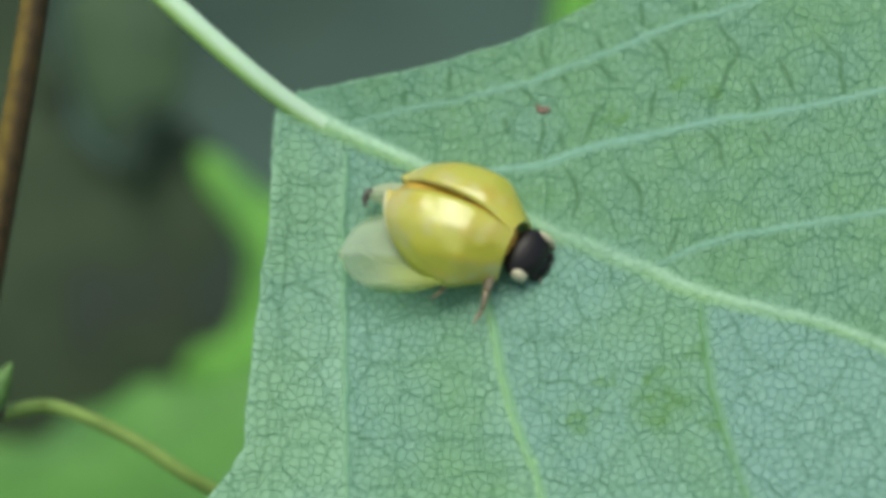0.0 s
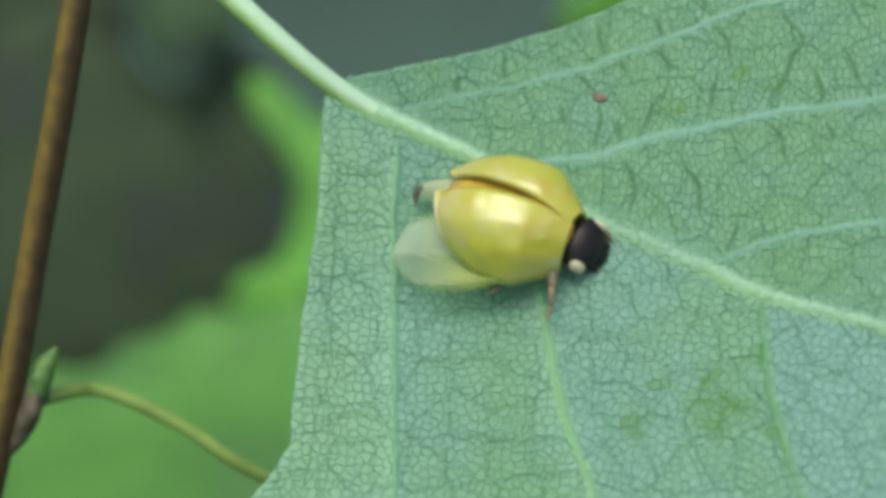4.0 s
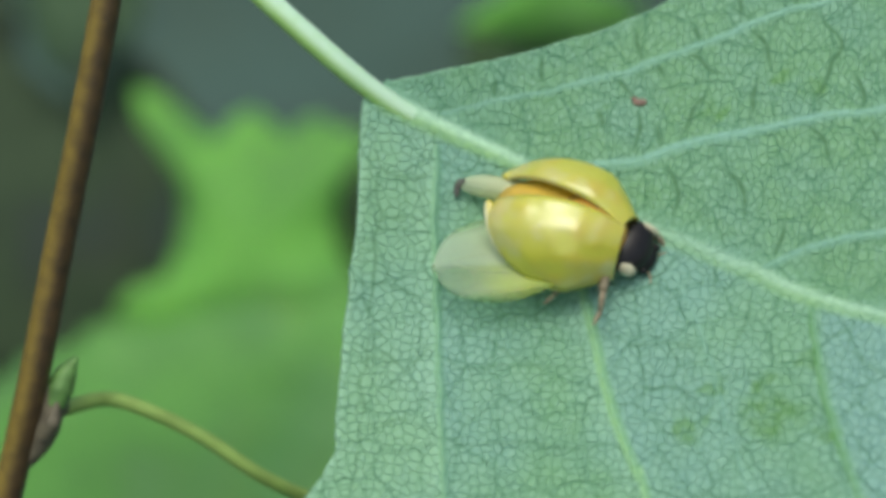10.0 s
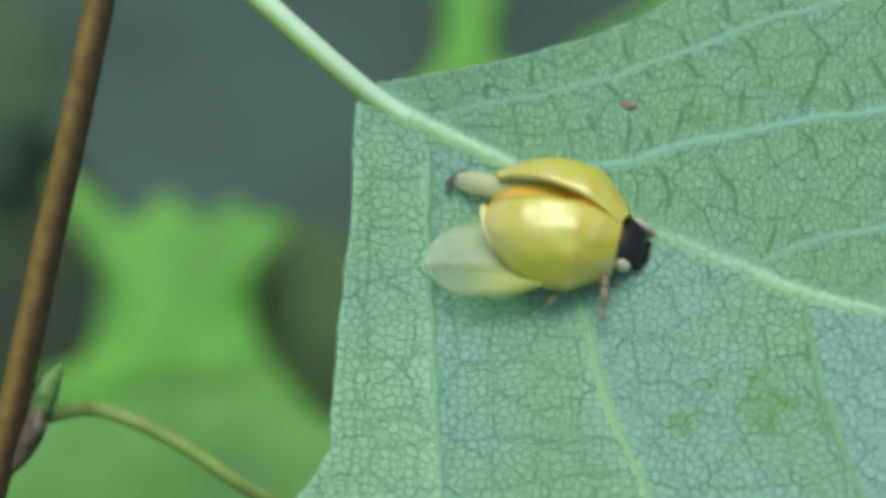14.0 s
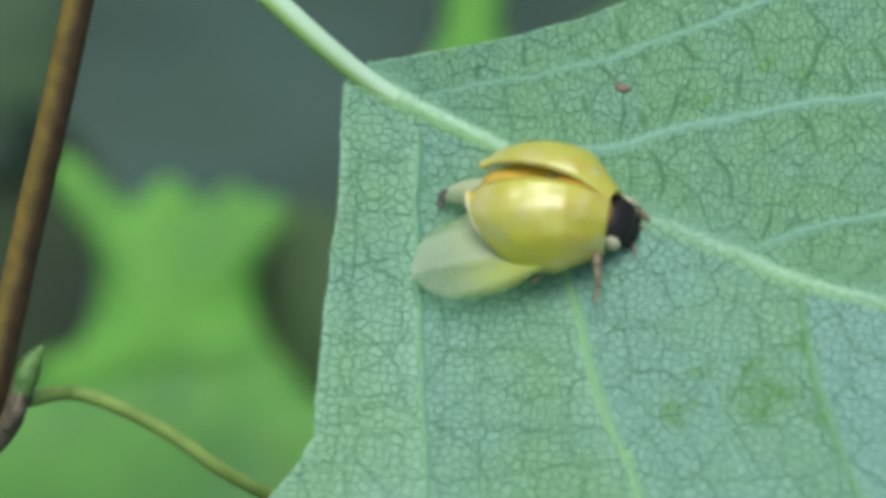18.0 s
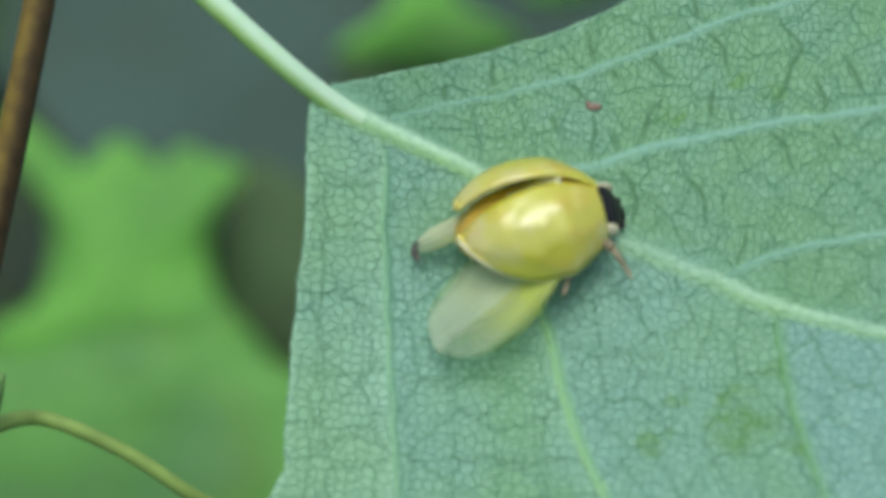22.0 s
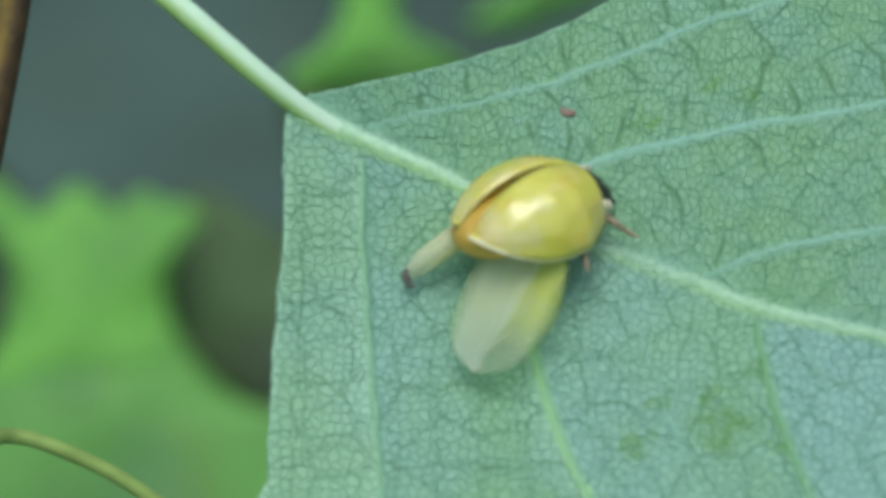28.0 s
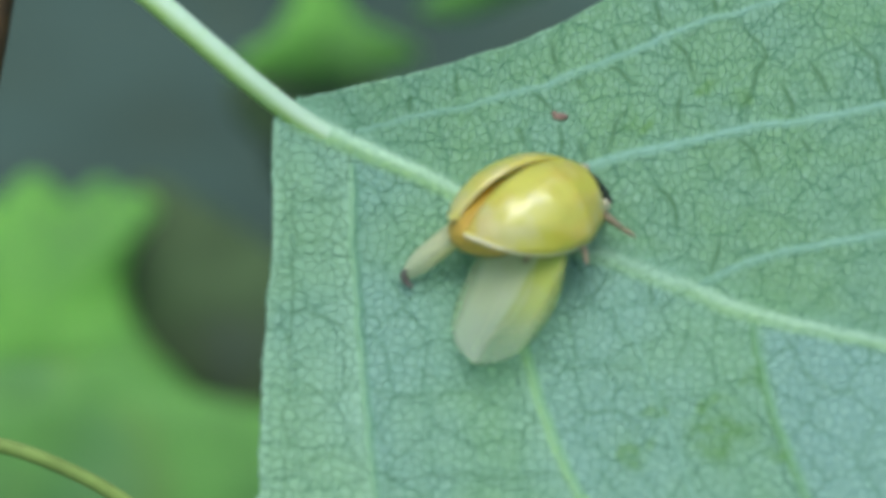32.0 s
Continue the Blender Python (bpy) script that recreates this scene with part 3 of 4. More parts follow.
vein("side_vein", LOWER, (0.2, 0.3, 0.34, 0.34, 0.3, 0.2), (0.06, 0.1, 0.1, 0.1, 0.09, 0.05), M_VEIN_GREEN, "pale green side vein", (0.6, 0.9, 1.0, 0.9))
vein("side_vein", FAR_SIDE, (0.16, 0.26, 0.30, 0.28, 0.2), (0.05, 0.08, 0.09, 0.08, 0.04), M_VEIN_DARK, "darker green side vein", (0.9, 1.0, 1.0, 0.8))
vein("margin_vein", ((-2.0, 4.0), (-1.8, 2.24), (-1.69, 0.57), (-1.76, -1.14), (-1.86, -2.86), (-1.91, -4.99), (-2.01, -7.56), (-2.18, -9.49), (-3.0, -14)), (0.06, 0.09, 0.09, 0.07), (0.01, 0.02, 0.02, 0.01), M_VEINLET, "",
     (0.3, 0.55, 0.5, 0.4), wander=0.2)
vein("side_vein", ((8.0, 0.55), (9.4, -1.6), (10.5, -4.0), (11.3, -6.6), (12.6, -10.5), (13.4, -13)), (0.1, 0.16, 0.16, 0.12), (0.02, 0.05, 0.05, 0.03), M_VEIN_BLUE, "", (0.2, 0.45, 0.4, 0.3))

# dark veinlets that cross from vein to vein: above the midrib, beside the fold, then the lower half
VEINLETS_TOP = (
    ((7.32, 8.89), (7.52, 8.18), (7.6, 7.46)),
    ((11.4, 10.59), (11.48, 9.35)),
    ((6.54, 6.81), (7.11, 6.24), (7.55, 5.9)),
    ((8.02, 7.65), (8.6, 6.89)),
    ((11.56, 8.98), (12.35, 7.99), (12.63, 7.01)),
    ((9.09, 7.99), (9.99, 7.39), (10.65, 7.02)),
    ((9.71, 9.1), (9.86, 8.41)),
    ((13.37, 10.58), (13.38, 9.78)),
    ((2.32, 6.3), (2.15, 5.39)),
    ((3.95, 7.47), (4.1, 6.35)),
    ((14.15, 9.57), (15.07, 8.37), (14.94, 7.35), (14.53, 6.5), (14.38, 5.3)),
    ((15.58, 6.97), (16.02, 6.24), (16.07, 5.52)),
    ((18.37, 8.78), (19.10, 7.74), (19.35, 6.49), (19.37, 5.63)),
)
VEINLETS_UPPER = (
    ((7.68, 5.55), (7.72, 4.71), (7.44, 3.64)),
    ((10.25, 6.17), (9.63, 5.33), (9.35, 4.25)),
    ((12.16, 6.89), (12.02, 5.92), (11.8, 4.84)),
    ((8.35, 4.96), (8.5, 3.96)),
    ((6.06, 5.48), (6.32, 4.62)),
    ((14.14, 4.9), (14.58, 4.11), (14.97, 3.16)),
    ((16.35, 4.68), (16.61, 3.85)),
    ((13.28, 0.99), (13.1, 0.02), (13.05, -0.67)),
    ((11.0, 3.18), (11.67, 2.11), (11.81, 0.95)),
    ((8.85, 3.29), (9.23, 2.12), (9.17, 0.94)),
    ((16.82, 7.90), (17.48, 6.13)),
)
VEINLETS_LOWER = (
    ((10.7, -0.44), (10.73, -2.27)),
    ((12.2, -1.47), (12.13, -2.49), (11.75, -3.61), (11.48, -4.73)),
    ((0.8, -4.74), (1.87, -5.01), (2.91, -4.86), (4.39, -4.82), (5.87, -4.91)),
    ((1.01, -7.79), (2.5, -7.96), (4.17, -7.92), (5.22, -8.03), (7.28, -7.9)),
    ((2.42, -3.76), (3.53, -4.66)),
    ((6.84, -3.43), (8.13, -4.09), (10.0, -3.96), (11.27, -4.73)),
    ((7.39, -5.88), (8.83, -5.64), (10.5, -6.06)),
    ((15.2, -2.7), (15.7, -3.6), (15.34, -4.54)),
    ((15.75, -4.13), (16.87, -5.21), (18.04, -5.02)),
)
VEINLETS_STRIP = (
    ((-1.56, -6.02), (-0.81, -5.62), (-0.03, -4.8), (0.59, -4.09)),
    ((-1.69, -4.54), (-0.42, -5.27)),
    ((-1.72, 0.24), (-0.73, 0.57), (0.29, 0.52)),
    ((-1.7, -1.98), (-0.7, -2.16), (0.5, -2.67)),
    ((-1.91, -4.14), (-1.32, -3.85)),
    ((-1.8, 2.24), (-0.9, 1.95), (0.25, 2.3)),
    ((-1.95, -7.6), (-0.6, -7.2), (1.0, -7.4)),
)
for group, bold, wide in ((VEINLETS_TOP, 1.0, 1.25), (VEINLETS_UPPER, 1.0, 1.25), (VEINLETS_LOWER, 0.42, 1.0), (VEINLETS_STRIP, 0.5, 1.0)):
    for line in group:
        vein("veinlet", line, [k * wide for k in (0.08, 0.115, 0.115, 0.08)], (0.008, 0.02, 0.02, 0.008), M_VEINLET, "", (0.6 * bold, bold, bold, 0.5 * bold), steps=9, wander=0.22, core=1.3)

_stalk = [LEAF.inverted() @ VIEW @ Vector(q) for q in ((-11.6, 14.8, -2.6), (-9.4, 12.4, -0.9), (-6.4, 9.6, 0.55))]
_stalk = [tuple(q) for q in _stalk] + [on_leaf(-3.65, 6.05, 0.0), on_leaf(-2.1, 5.06, 0.0), on_leaf(-0.9, 4.47, -0.1), on_leaf(0.6, 3.95, -0.2), on_leaf(2.6, 3.26, -0.38)]
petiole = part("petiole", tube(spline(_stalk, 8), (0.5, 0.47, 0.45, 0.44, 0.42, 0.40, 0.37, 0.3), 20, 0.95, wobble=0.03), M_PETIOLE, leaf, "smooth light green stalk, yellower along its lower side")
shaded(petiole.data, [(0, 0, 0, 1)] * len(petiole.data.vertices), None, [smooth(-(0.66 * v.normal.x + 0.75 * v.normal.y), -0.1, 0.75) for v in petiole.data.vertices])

speck = thing("speck", LEAF @ Matrix.Translation(Vector(on_leaf(7.66, 5.78)) * MM), "tiny rust-brown crumb stuck on the leaf", "speck")
part("crumb", lump((0, 0, 0.05), (0.30, 0.16, 0.10), 6, 8), M_SPECK, speck)
part("flake", lump((-0.22, 0.14, 0.06), (0.13, 0.10, 0.08), 5, 8), M_SPECK, speck)

# ---- twig with its bud ----
twig = thing("twig", VIEW, "thin brown woody twig with pale lenticels and a bud", "twig")
TWIG_LINE = spline([(-9.9, 20, 2.0), (-11.05, 15.3, 1.0), (-12.25, 9.75, -0.2), (-13.45, 4.7, -1.4), (-14.66, 0, -2.6), (-15.9, -5.1, -3.7), (-17.22, -9.8, -4.8), (-19.1, -16.4, -6), (-25.4, -38, -9)], 10)
TWIG_RADII = (0.56, 0.57, 0.58, 0.59, 0.60, 0.61, 0.62, 0.66, 0.7)
stem = part("stem", tube(TWIG_LINE, TWIG_RADII, 24, 1.0, wobble=0.03), M_BARK, twig, "glossy brown bark, lit gold side and shaded dark side painted in")
# the stem's lit and shaded sides, painted by the direction of the normal
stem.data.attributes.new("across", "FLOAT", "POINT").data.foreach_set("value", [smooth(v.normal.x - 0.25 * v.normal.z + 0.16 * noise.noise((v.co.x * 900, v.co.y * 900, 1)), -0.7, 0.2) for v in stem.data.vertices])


for (x, y, z), r in (((-12.95, 6.7, -0.42), 0.09), ((-14.1, 1.25, -1.95), 0.09), ((-12.4, 9.0, 0.1), 0.06), ((-15.75, -4.4, -3.05), 0.08), ((-16.95, -9.2, -4.15), 0.1), ((-12.7, 7.5, -0.25), 0.05), ((-15.1, -3.2, -2.85), 0.05)):
    part("lenticel", lump((x, y, z), (r, r * 1.4, 0.08), 5, 8), M_LENTICEL, twig)
part("node", tube(spline([(-16.45, -8.7, -4.6), (-15.9, -8.0, -4.35), (-15.5, -7.2, -4.2), (-15.3, -6.3, -4.2), (-15.45, -5.4, -4.0)], 6), (0.2, 0.36, 0.5, 0.5, 0.3), 14), M_BUD_SCALE, twig, "grey-brown swollen node")
bud = part("bud", tube(spline([(-15.15, -6.3, -4.1), (-14.95, -5.6, -4.1), (-14.65, -4.95, -4.1), (-14.25, -4.35, -4.1)], 6), (0.42, 0.56, 0.42, 0.08), 12), M_BUD, twig, "pointed green bud")
part("bud_scale", tube(spline([(-15.6, -7.6, -3.9), (-15.2, -6.9, -3.7), (-15.0, -6.1, -3.7)], 6), (0.2, 0.36, 0.08), 10), M_BUD_SCALE, bud, "brown scale")

branch_leaf = thing("stalk", VIEW, "thin olive leaf stalk arching away from the bud", "stalk")
part("stalk_bar", tube(spline([(-15.1, -6.5, -4.6), (-13.6, -6.24, -6.72), (-11.99, -6.66, -6.79), (-9.59, -7.88, -7), (-7.21, -9.55, -7.45), (-4.79, -10.87, -8.79), (-1.5, -12.28, -9.23), (7.5, -20.5, -11)], 8), (0.32, 0.30, 0.29, 0.29, 0.29, 0.29), 12), M_STALK, branch_leaf)
part("stalk_base", tube(spline([(-15.35, -6.6, -4.3), (-15.05, -6.45, -4.7), (-14.75, -6.4, -5.6)], 5), (0.28, 0.36, 0.31), 12), M_BUD_SCALE, branch_leaf, "grey-brown swollen base")

# ---- leaves behind, far out of focus ----
def background_leaf(outline, depth, mat, label, group="leaves behind", steps=5, bend=2.0, heart=None):
    pts = spline([(x, y, 0) for x, y in (*outline, outline[0])], steps)[:-1]
    cx = heart[0] if heart else sum(p.x for p in pts) / len(pts)
    cy = heart[1] if heart else sum(p.y for p in pts) / len(pts)
    verts, faces, n, rings = [(0, 0, bend)], [], len(pts), 6
    for k in range(1, rings + 1):
        s = k / rings
        for p in pts:
            x, y = (p.x - cx) * s, (p.y - cy) * s
            verts.append((x, y, bend * (1 - s * s) + 0.5 * noise.noise((x * 0.2, y * 0.2, depth))))
    for j in range(n):
        faces.append((0, 1 + j, 1 + (j + 1) % n))
    for k in range(rings - 1):
        for j in range(n):
            q = (j + 1) % n
            faces.append((1 + k * n + j, 1 + (k + 1) * n + j, 1 + (k + 1) * n + q, 1 + k * n + q))
    ob = thing("background_leaf", VIEW @ Matrix.Translation(Vector((cx, cy, depth)) * MM), label, "leaf", group)
    b = part("blade", (verts, faces), mat, ob)
    solid = b.modifiers.new("thickness", "SOLIDIFY")
    solid.thickness, solid.offset = 0.0003, -1
    far = max(pts, key=lambda p: (p.x - cx) ** 2 + (p.y - cy) ** 2)
    tip = Vector((far.x - cx, far.y - cy, 0))
    part("midrib", tube([tip * k for k in (-0.3, -0.15, 0, 0.3, 0.5, 0.75)], (0.5, 0.45, 0.4, 0.3, 0.2, 0.1), 8), mat, ob).location = (0, 0, bend * 0.8 * MM)
    return ob


swaying_leaf = background_leaf(((-33.4, 13.4), (-31.4, 12.8), (-29.1, 11.0), (-27.1, 9.2), (-25.4, 8.0), (-23.9, 9.8), (-21.9, 11.0), (-19.8, 9.5), (-18.3, 8.2), (-16.7, 9.7), (-14.9, 10.2), (-13.4, 8.8), (-12.0, 9.0), (-10.1, 7.6),
                 (-11.9, 5.2), (-13.4, 2.4), (-13.8, -0.2), (-12.9, -3.6), (-10.8, -6.9), (-8.0, -10.1), (-7.6, -13.0), (-10, -15.2), (-16, -14.6), (-22, -16), (-28, -14.4), (-33, -12.4), (-35.4, -9.0),
                 (-33.6, -6.6), (-31.6, -6.6), (-30.4, -5.0), (-29.2, -2.1), (-28.6, 2.4), (-29.6, 5.8), (-31.5, 8.4), (-33.2, 11.0)),
                -154, M_FAR_BRIGHT, "bright green toothed leaf, blurred behind, swaying slightly", steps=4, heart=(-22, -4))
background_leaf(((-84, -20), (-70, -15), (-56, -16.6), (-52, -15.4), (-48, -15.6), (-45.2, -14.8), (-43.4, -13.0), (-41.2, -12.4), (-38.4, -11.6), (-36.9, -10.0), (-34, -9.6), (-30, -9.8), (-24, -8), (-16, -8.4),
                 (-11, -8.2), (-5, -12), (2, -14), (9, -19), (10, -30), (-6, -42), (-24, -48), (-54, -46), (-84, -36)),
                -149, M_FAR_MID, "broad mid-green leaf, blurred below the twig")
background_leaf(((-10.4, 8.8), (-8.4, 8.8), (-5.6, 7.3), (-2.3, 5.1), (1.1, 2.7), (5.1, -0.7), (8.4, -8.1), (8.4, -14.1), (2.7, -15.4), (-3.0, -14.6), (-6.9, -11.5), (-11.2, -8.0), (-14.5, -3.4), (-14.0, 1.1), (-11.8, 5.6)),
                -161, M_FAR_DARK, "olive leaf darkened by painted shade, blurred")
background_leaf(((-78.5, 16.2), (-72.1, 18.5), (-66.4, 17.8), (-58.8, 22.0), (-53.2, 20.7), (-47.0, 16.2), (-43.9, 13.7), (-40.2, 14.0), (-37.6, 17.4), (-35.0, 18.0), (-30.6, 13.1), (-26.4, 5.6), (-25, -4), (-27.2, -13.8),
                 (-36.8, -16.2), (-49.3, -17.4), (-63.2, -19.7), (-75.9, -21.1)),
                -174, M_FAR_DULL, "dull leaf, deep shade painted into its colour, blurred")
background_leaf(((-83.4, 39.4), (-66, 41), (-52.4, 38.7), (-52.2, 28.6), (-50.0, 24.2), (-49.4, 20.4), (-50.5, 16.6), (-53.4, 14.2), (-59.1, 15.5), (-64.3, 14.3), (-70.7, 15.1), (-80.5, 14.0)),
                -180, M_FAR_DULL, "grey-green leaf with shade painted in, blurred above the twig")
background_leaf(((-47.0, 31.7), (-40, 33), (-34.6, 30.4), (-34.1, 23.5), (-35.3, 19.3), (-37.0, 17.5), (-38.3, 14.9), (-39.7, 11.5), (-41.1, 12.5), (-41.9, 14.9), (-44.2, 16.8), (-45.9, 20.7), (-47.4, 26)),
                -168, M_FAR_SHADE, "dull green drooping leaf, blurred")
background_leaf(((-1.0, 18.8), (0.8, 20.5), (2.8, 21.5), (4.4, 23.5), (5.6, 27.0), (5.4, 34), (8, 40), (11.5, 34), (10.4, 27.0), (10.8, 24.4), (12.0, 22.6), (14.6, 21.0), (17.6, 20.3), (15.4, 18.8), (11.7, 18.2), (6, 18.2)),
                -154, M_FAR_BRIGHT, "bright green leaf with a pointed lobe, blurred")
background_leaf(((-1.0, 18.2), (1.8, 19.7), (5.2, 20.0), (9.7, 19.1), (13.1, 17.9), (15.4, 15.7), (10, 12.4), (4, 11), (0, 14.6)), -160, M_FAR_DARK, "brownish leaf edge darkened with painted shade, blurred")
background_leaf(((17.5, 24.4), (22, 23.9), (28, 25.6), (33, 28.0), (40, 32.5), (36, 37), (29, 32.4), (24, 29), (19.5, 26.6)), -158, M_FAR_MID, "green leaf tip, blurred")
background_leaf(((1.6, 16.8), (3.6, 17.3), (7.0, 16.7), (11.4, 10.2), (11.2, 2.7), (6.4, 3.6), (4.7, 7.5), (3.0, 9.2), (3.2, 12.5)), -165, M_FAR_DARK, "brown-edged leaf with shade painted into its colour, blurred")

# ---- the beetle: body forward +x, left +y, leaf at z = 0 ----
beetle = thing("ladybird_beetle", LEAF, "freshly moulted yellow ladybird with half-unfolded wings on the leaf", "beetle")
abdomen = part("abdomen", lump((0, 0, 0), (2.5, 1.6, 1.24), 16, 24), M_ABDOMEN, beetle, "soft orange abdomen")
for i in range(5):
    _k = 0.1 + 0.45 * i
    _w = math.sqrt(1 - (_k / 2.4) ** 2)
    part("abdomen_ring", tube([(-_k, 1.59 * math.cos(g) * _w, 1.215 * math.sin(g) * _w) for g in np.linspace(0.15, math.pi - 0.15, 14)], (0.045, 0.045), 6), M_ABDOMEN, abdomen)
part("thorax", lump((0.65, 0, 1.15), (1.5, 1.25, 1.46), 14, 20), M_THORAX, beetle, "amber-brown thorax under the wing cases")

X0, X1 = 2.1, -3.05


def half_width(u):
    return 2.278 * min(1.0, 0.42 + 1.9 * u) ** 0.75 * (1 - max(0.0, (u - 0.40) / 0.60) ** 2.057) ** 0.617


def rim_height(u):
    return 0.55 + 0.936 * max(0.0, (u - 0.45) / 0.55) ** 2


def crest(u):
    return max(rim_height(u) + 0.1, 0.68 + 2.147 * (max(0.0, 1 - ((u - 0.40) / 0.62) ** 2)) ** (0.55 if u > 0.4 else 0.8))


def shell_point(u, v, side):
    g = v * math.pi / 2
    w, rim = half_width(u), rim_height(u)
    flare = max(0.0, v - 0.86) / 0.14
    return (X0 + (X1 - X0) * u - 0.06 * flare * max(0.0, u - 0.5), side * (w * math.sin(g) ** 0.92 + 0.015 + 0.10 * flare * flare * min(1, w)), rim + (crest(u) - rim) * math.cos(g) ** 0.85)


def wing_case(side):
    us = [0.5 - 0.5 * math.cos(math.pi * i / 34) for i in range(35)]
    n = 19
    verts = [shell_point(min(u, 0.9995), j / (n - 1), side) for u in us for j in range(n)]
    faces = []
    for i in range(len(us) - 1):
        for j in range(n - 1):
            q = (i * n + j, i * n + j + 1, (i + 1) * n + j + 1, (i + 1) * n + j)
            faces.append(q if side < 0 else q[::-1])
    hinge = (1.75, side * 0.85, 1.2)
    verts = [tuple(c - h for c, h in zip(v, hinge)) for v in verts]
    ob = part("wing_case", (verts, faces), M_SHELL, beetle, "glossy honey-yellow wing case")
    ob.location = Vector(hinge) * MM
    solid = ob.modifiers.new("thickness", "SOLIDIFY")
    solid.thickness, solid.offset = 0.00007, -1
    rim = [tuple(c - h for c, h in zip(shell_point(min(u, 0.9995), 1.0, side), hinge)) for u in us]
    part("rim", tube(rim, (0.045, 0.06, 0.08, 0.09) if side < 0 else (0.04, 0.04, 0.045, 0.05), 6), M_RIM, ob, "pale raised rim")
    # the soft edge along the suture curls up into a paler roll
    fold = [Vector(shell_point(min(u, 0.9995), 0.0, side)) - Vector(hinge) + Vector((0, side * 0.03, -0.03)) for u in us if u > 0.16]
    part("inner_edge", tube(fold, (0.03, 0.055, 0.075, 0.085, 0.07, 0.03) if side > 0 else (0.02, 0.04, 0.05, 0.05, 0.05, 0.03), 8), M_RIM_SOFT, ob, "pale soft inner edge")
    return ob, Vector(hinge) * MM


case_right, hinge_right = wing_case(-1)
case_left, hinge_left = wing_case(1)
part("spot", lump(Vector(shell_point(0.13, 0.06, -1)) - Vector((1.75, -0.85, 1.2)), (0.13, 0.07, 0.05), 5, 8), M_BLACK, case_right, "tiny dark dot")

prothorax = part("pronotum", lump((-0.1, 0, 0), (0.80, 1.08, 0.44), 12, 20), M_BLACK, beetle, "black shield behind the head")
for side in (-1, 1):
    part("cheek_spot", lump((0.10 if side < 0 else 0.16, side * (0.86 if side < 0 else 0.94), 0.04), (0.38 if side < 0 else 0.46, 0.26 if side < 0 else 0.15, 0.32 if side < 0 else 0.26), 8, 12), M_WHITE, prothorax, "cream spot")
head = part("head", lump((0.62, 0, -0.24), (0.40, 0.54, 0.32), 10, 16), M_BLACK, prothorax)
part("forehead_mark", lump((0.84, 0.0, -0.1), (0.10, 0.14, 0.07), 6, 10), M_LEG, head)
for side in (-1, 1):
    part("eye", lump((0.70, side * 0.5, -0.14), (0.2, 0.16, 0.18), 6, 10), M_BLACK, head)
    part("palp", tube(spline([(0.95, side * 0.16, -0.42), (1.1, side * 0.22, -0.48), (1.18, side * 0.2, -0.56)], 4), (0.05, 0.05, 0.08), 6), M_LEG, head, "brown mouth palp")
    part("antenna", tube(spline([(0.92, side * 0.35, -0.3), (1.15, side * 0.6, -0.28), (1.3, side * 0.9, -0.4)], 5), (0.05, 0.04, 0.075), 6), M_LEG, head, "short brown feeler")


def wing(side):
    """A hind wing as a long paddle hinged at the shoulder, reaching back along -x; keyed as a whole."""
    xs = [-0.1 - 5.1 * math.sin(math.pi / 2 * i / 26) for i in range(27)]
    n, verts, faces = 13, [], []
    for i, x in enumerate(xs):
        u = math.sin(math.pi / 2 * i / 26)
        w = 1.26 * (1.1 + 0.42 * math.sin(min(1, u * 2.2) * math.pi / 2) - 0.12 * max(0, u - 0.5)) * max(0.0, 1 - max(0, (u - 0.5) / 0.5) ** 2.4) ** 0.5
        for j in range(n):
            v = j / (n - 1) * 2 - 1
            verts.append((x - 0.08 * (1 - v * v), v * w - 0.1 * side * u, 0.13 * (1 - v * v) + 0.06 * math.sin(3 * v + 5 * u) * u + 0.05 * math.sin(9 * u)))
    for i in range(26):
        for j in range(n - 1):
            q = (i * n + j, i * n + j + 1, (i + 1) * n + j + 1, (i + 1) * n + j)
            faces.append(q)
    return verts, faces


wing_right = part("hind_wing", wing(-1), M_WING, beetle, "milky translucent hind wing, soft and crumpled")
solid = wing_right.modifiers.new("thickness", "SOLIDIFY")
solid.thickness = 0.00004
part("wing_vein", tube(spline([(-0.2, 0.1, 0.26), (-2.0, 0.05, 0.26), (-3.6, 0.2, 0.22), (-4.9, 0.35, 0.14)], 6), (0.01, 0.01, 0.008, 0.006), 6), M_WING_VEIN, wing_right)
part("wing_vein", tube(spline([(-0.2, -0.3, 0.22), (-2.0, -0.7, 0.12), (-3.4, -0.55, 0.14), (-4.5, 0.1, 0.2)], 6), (0.02, 0.016, 0.012, 0.01), 6), M_WING_VEIN, wing_right)


def folded_wing():
    """The other hind wing, rolled to a narrow strip with its tip bent down."""
    xs = [1.0 - 5.9 * i / 27 for i in range(28)]
    n, verts, faces = 9, [], []
    for i, x in enumerate(xs):
        u = max(0.0, -0.1 - x) / 4.8
        w = 0.7 * (1 - 0.1 * u) * (1 - max(0, (u - 0.8) / 0.2) ** 2 * 0.6)
        for j in range(n):
            v = j / (n - 1) * 2 - 1
            verts.append((x, v * w * 0.62, 0.28 * v * w + 0.3 * (1 - v * v) * w - 0.9 * max(0, u - 0.6) ** 2))
    for i in range(27):
        for j in range(n - 1):
            faces.append((i * n + j, i * n + j + 1, (i + 1) * n + j + 1, (i + 1) * n + j))
    return verts, faces


wing_left = part("hind_wing", folded_wing(), M_WING_FOLDED, beetle, "narrow rolled hind wing with a smoky bent tip")
solid = wing_left.modifiers.new("thickness", "SOLIDIFY")
solid.thickness = 0.00006
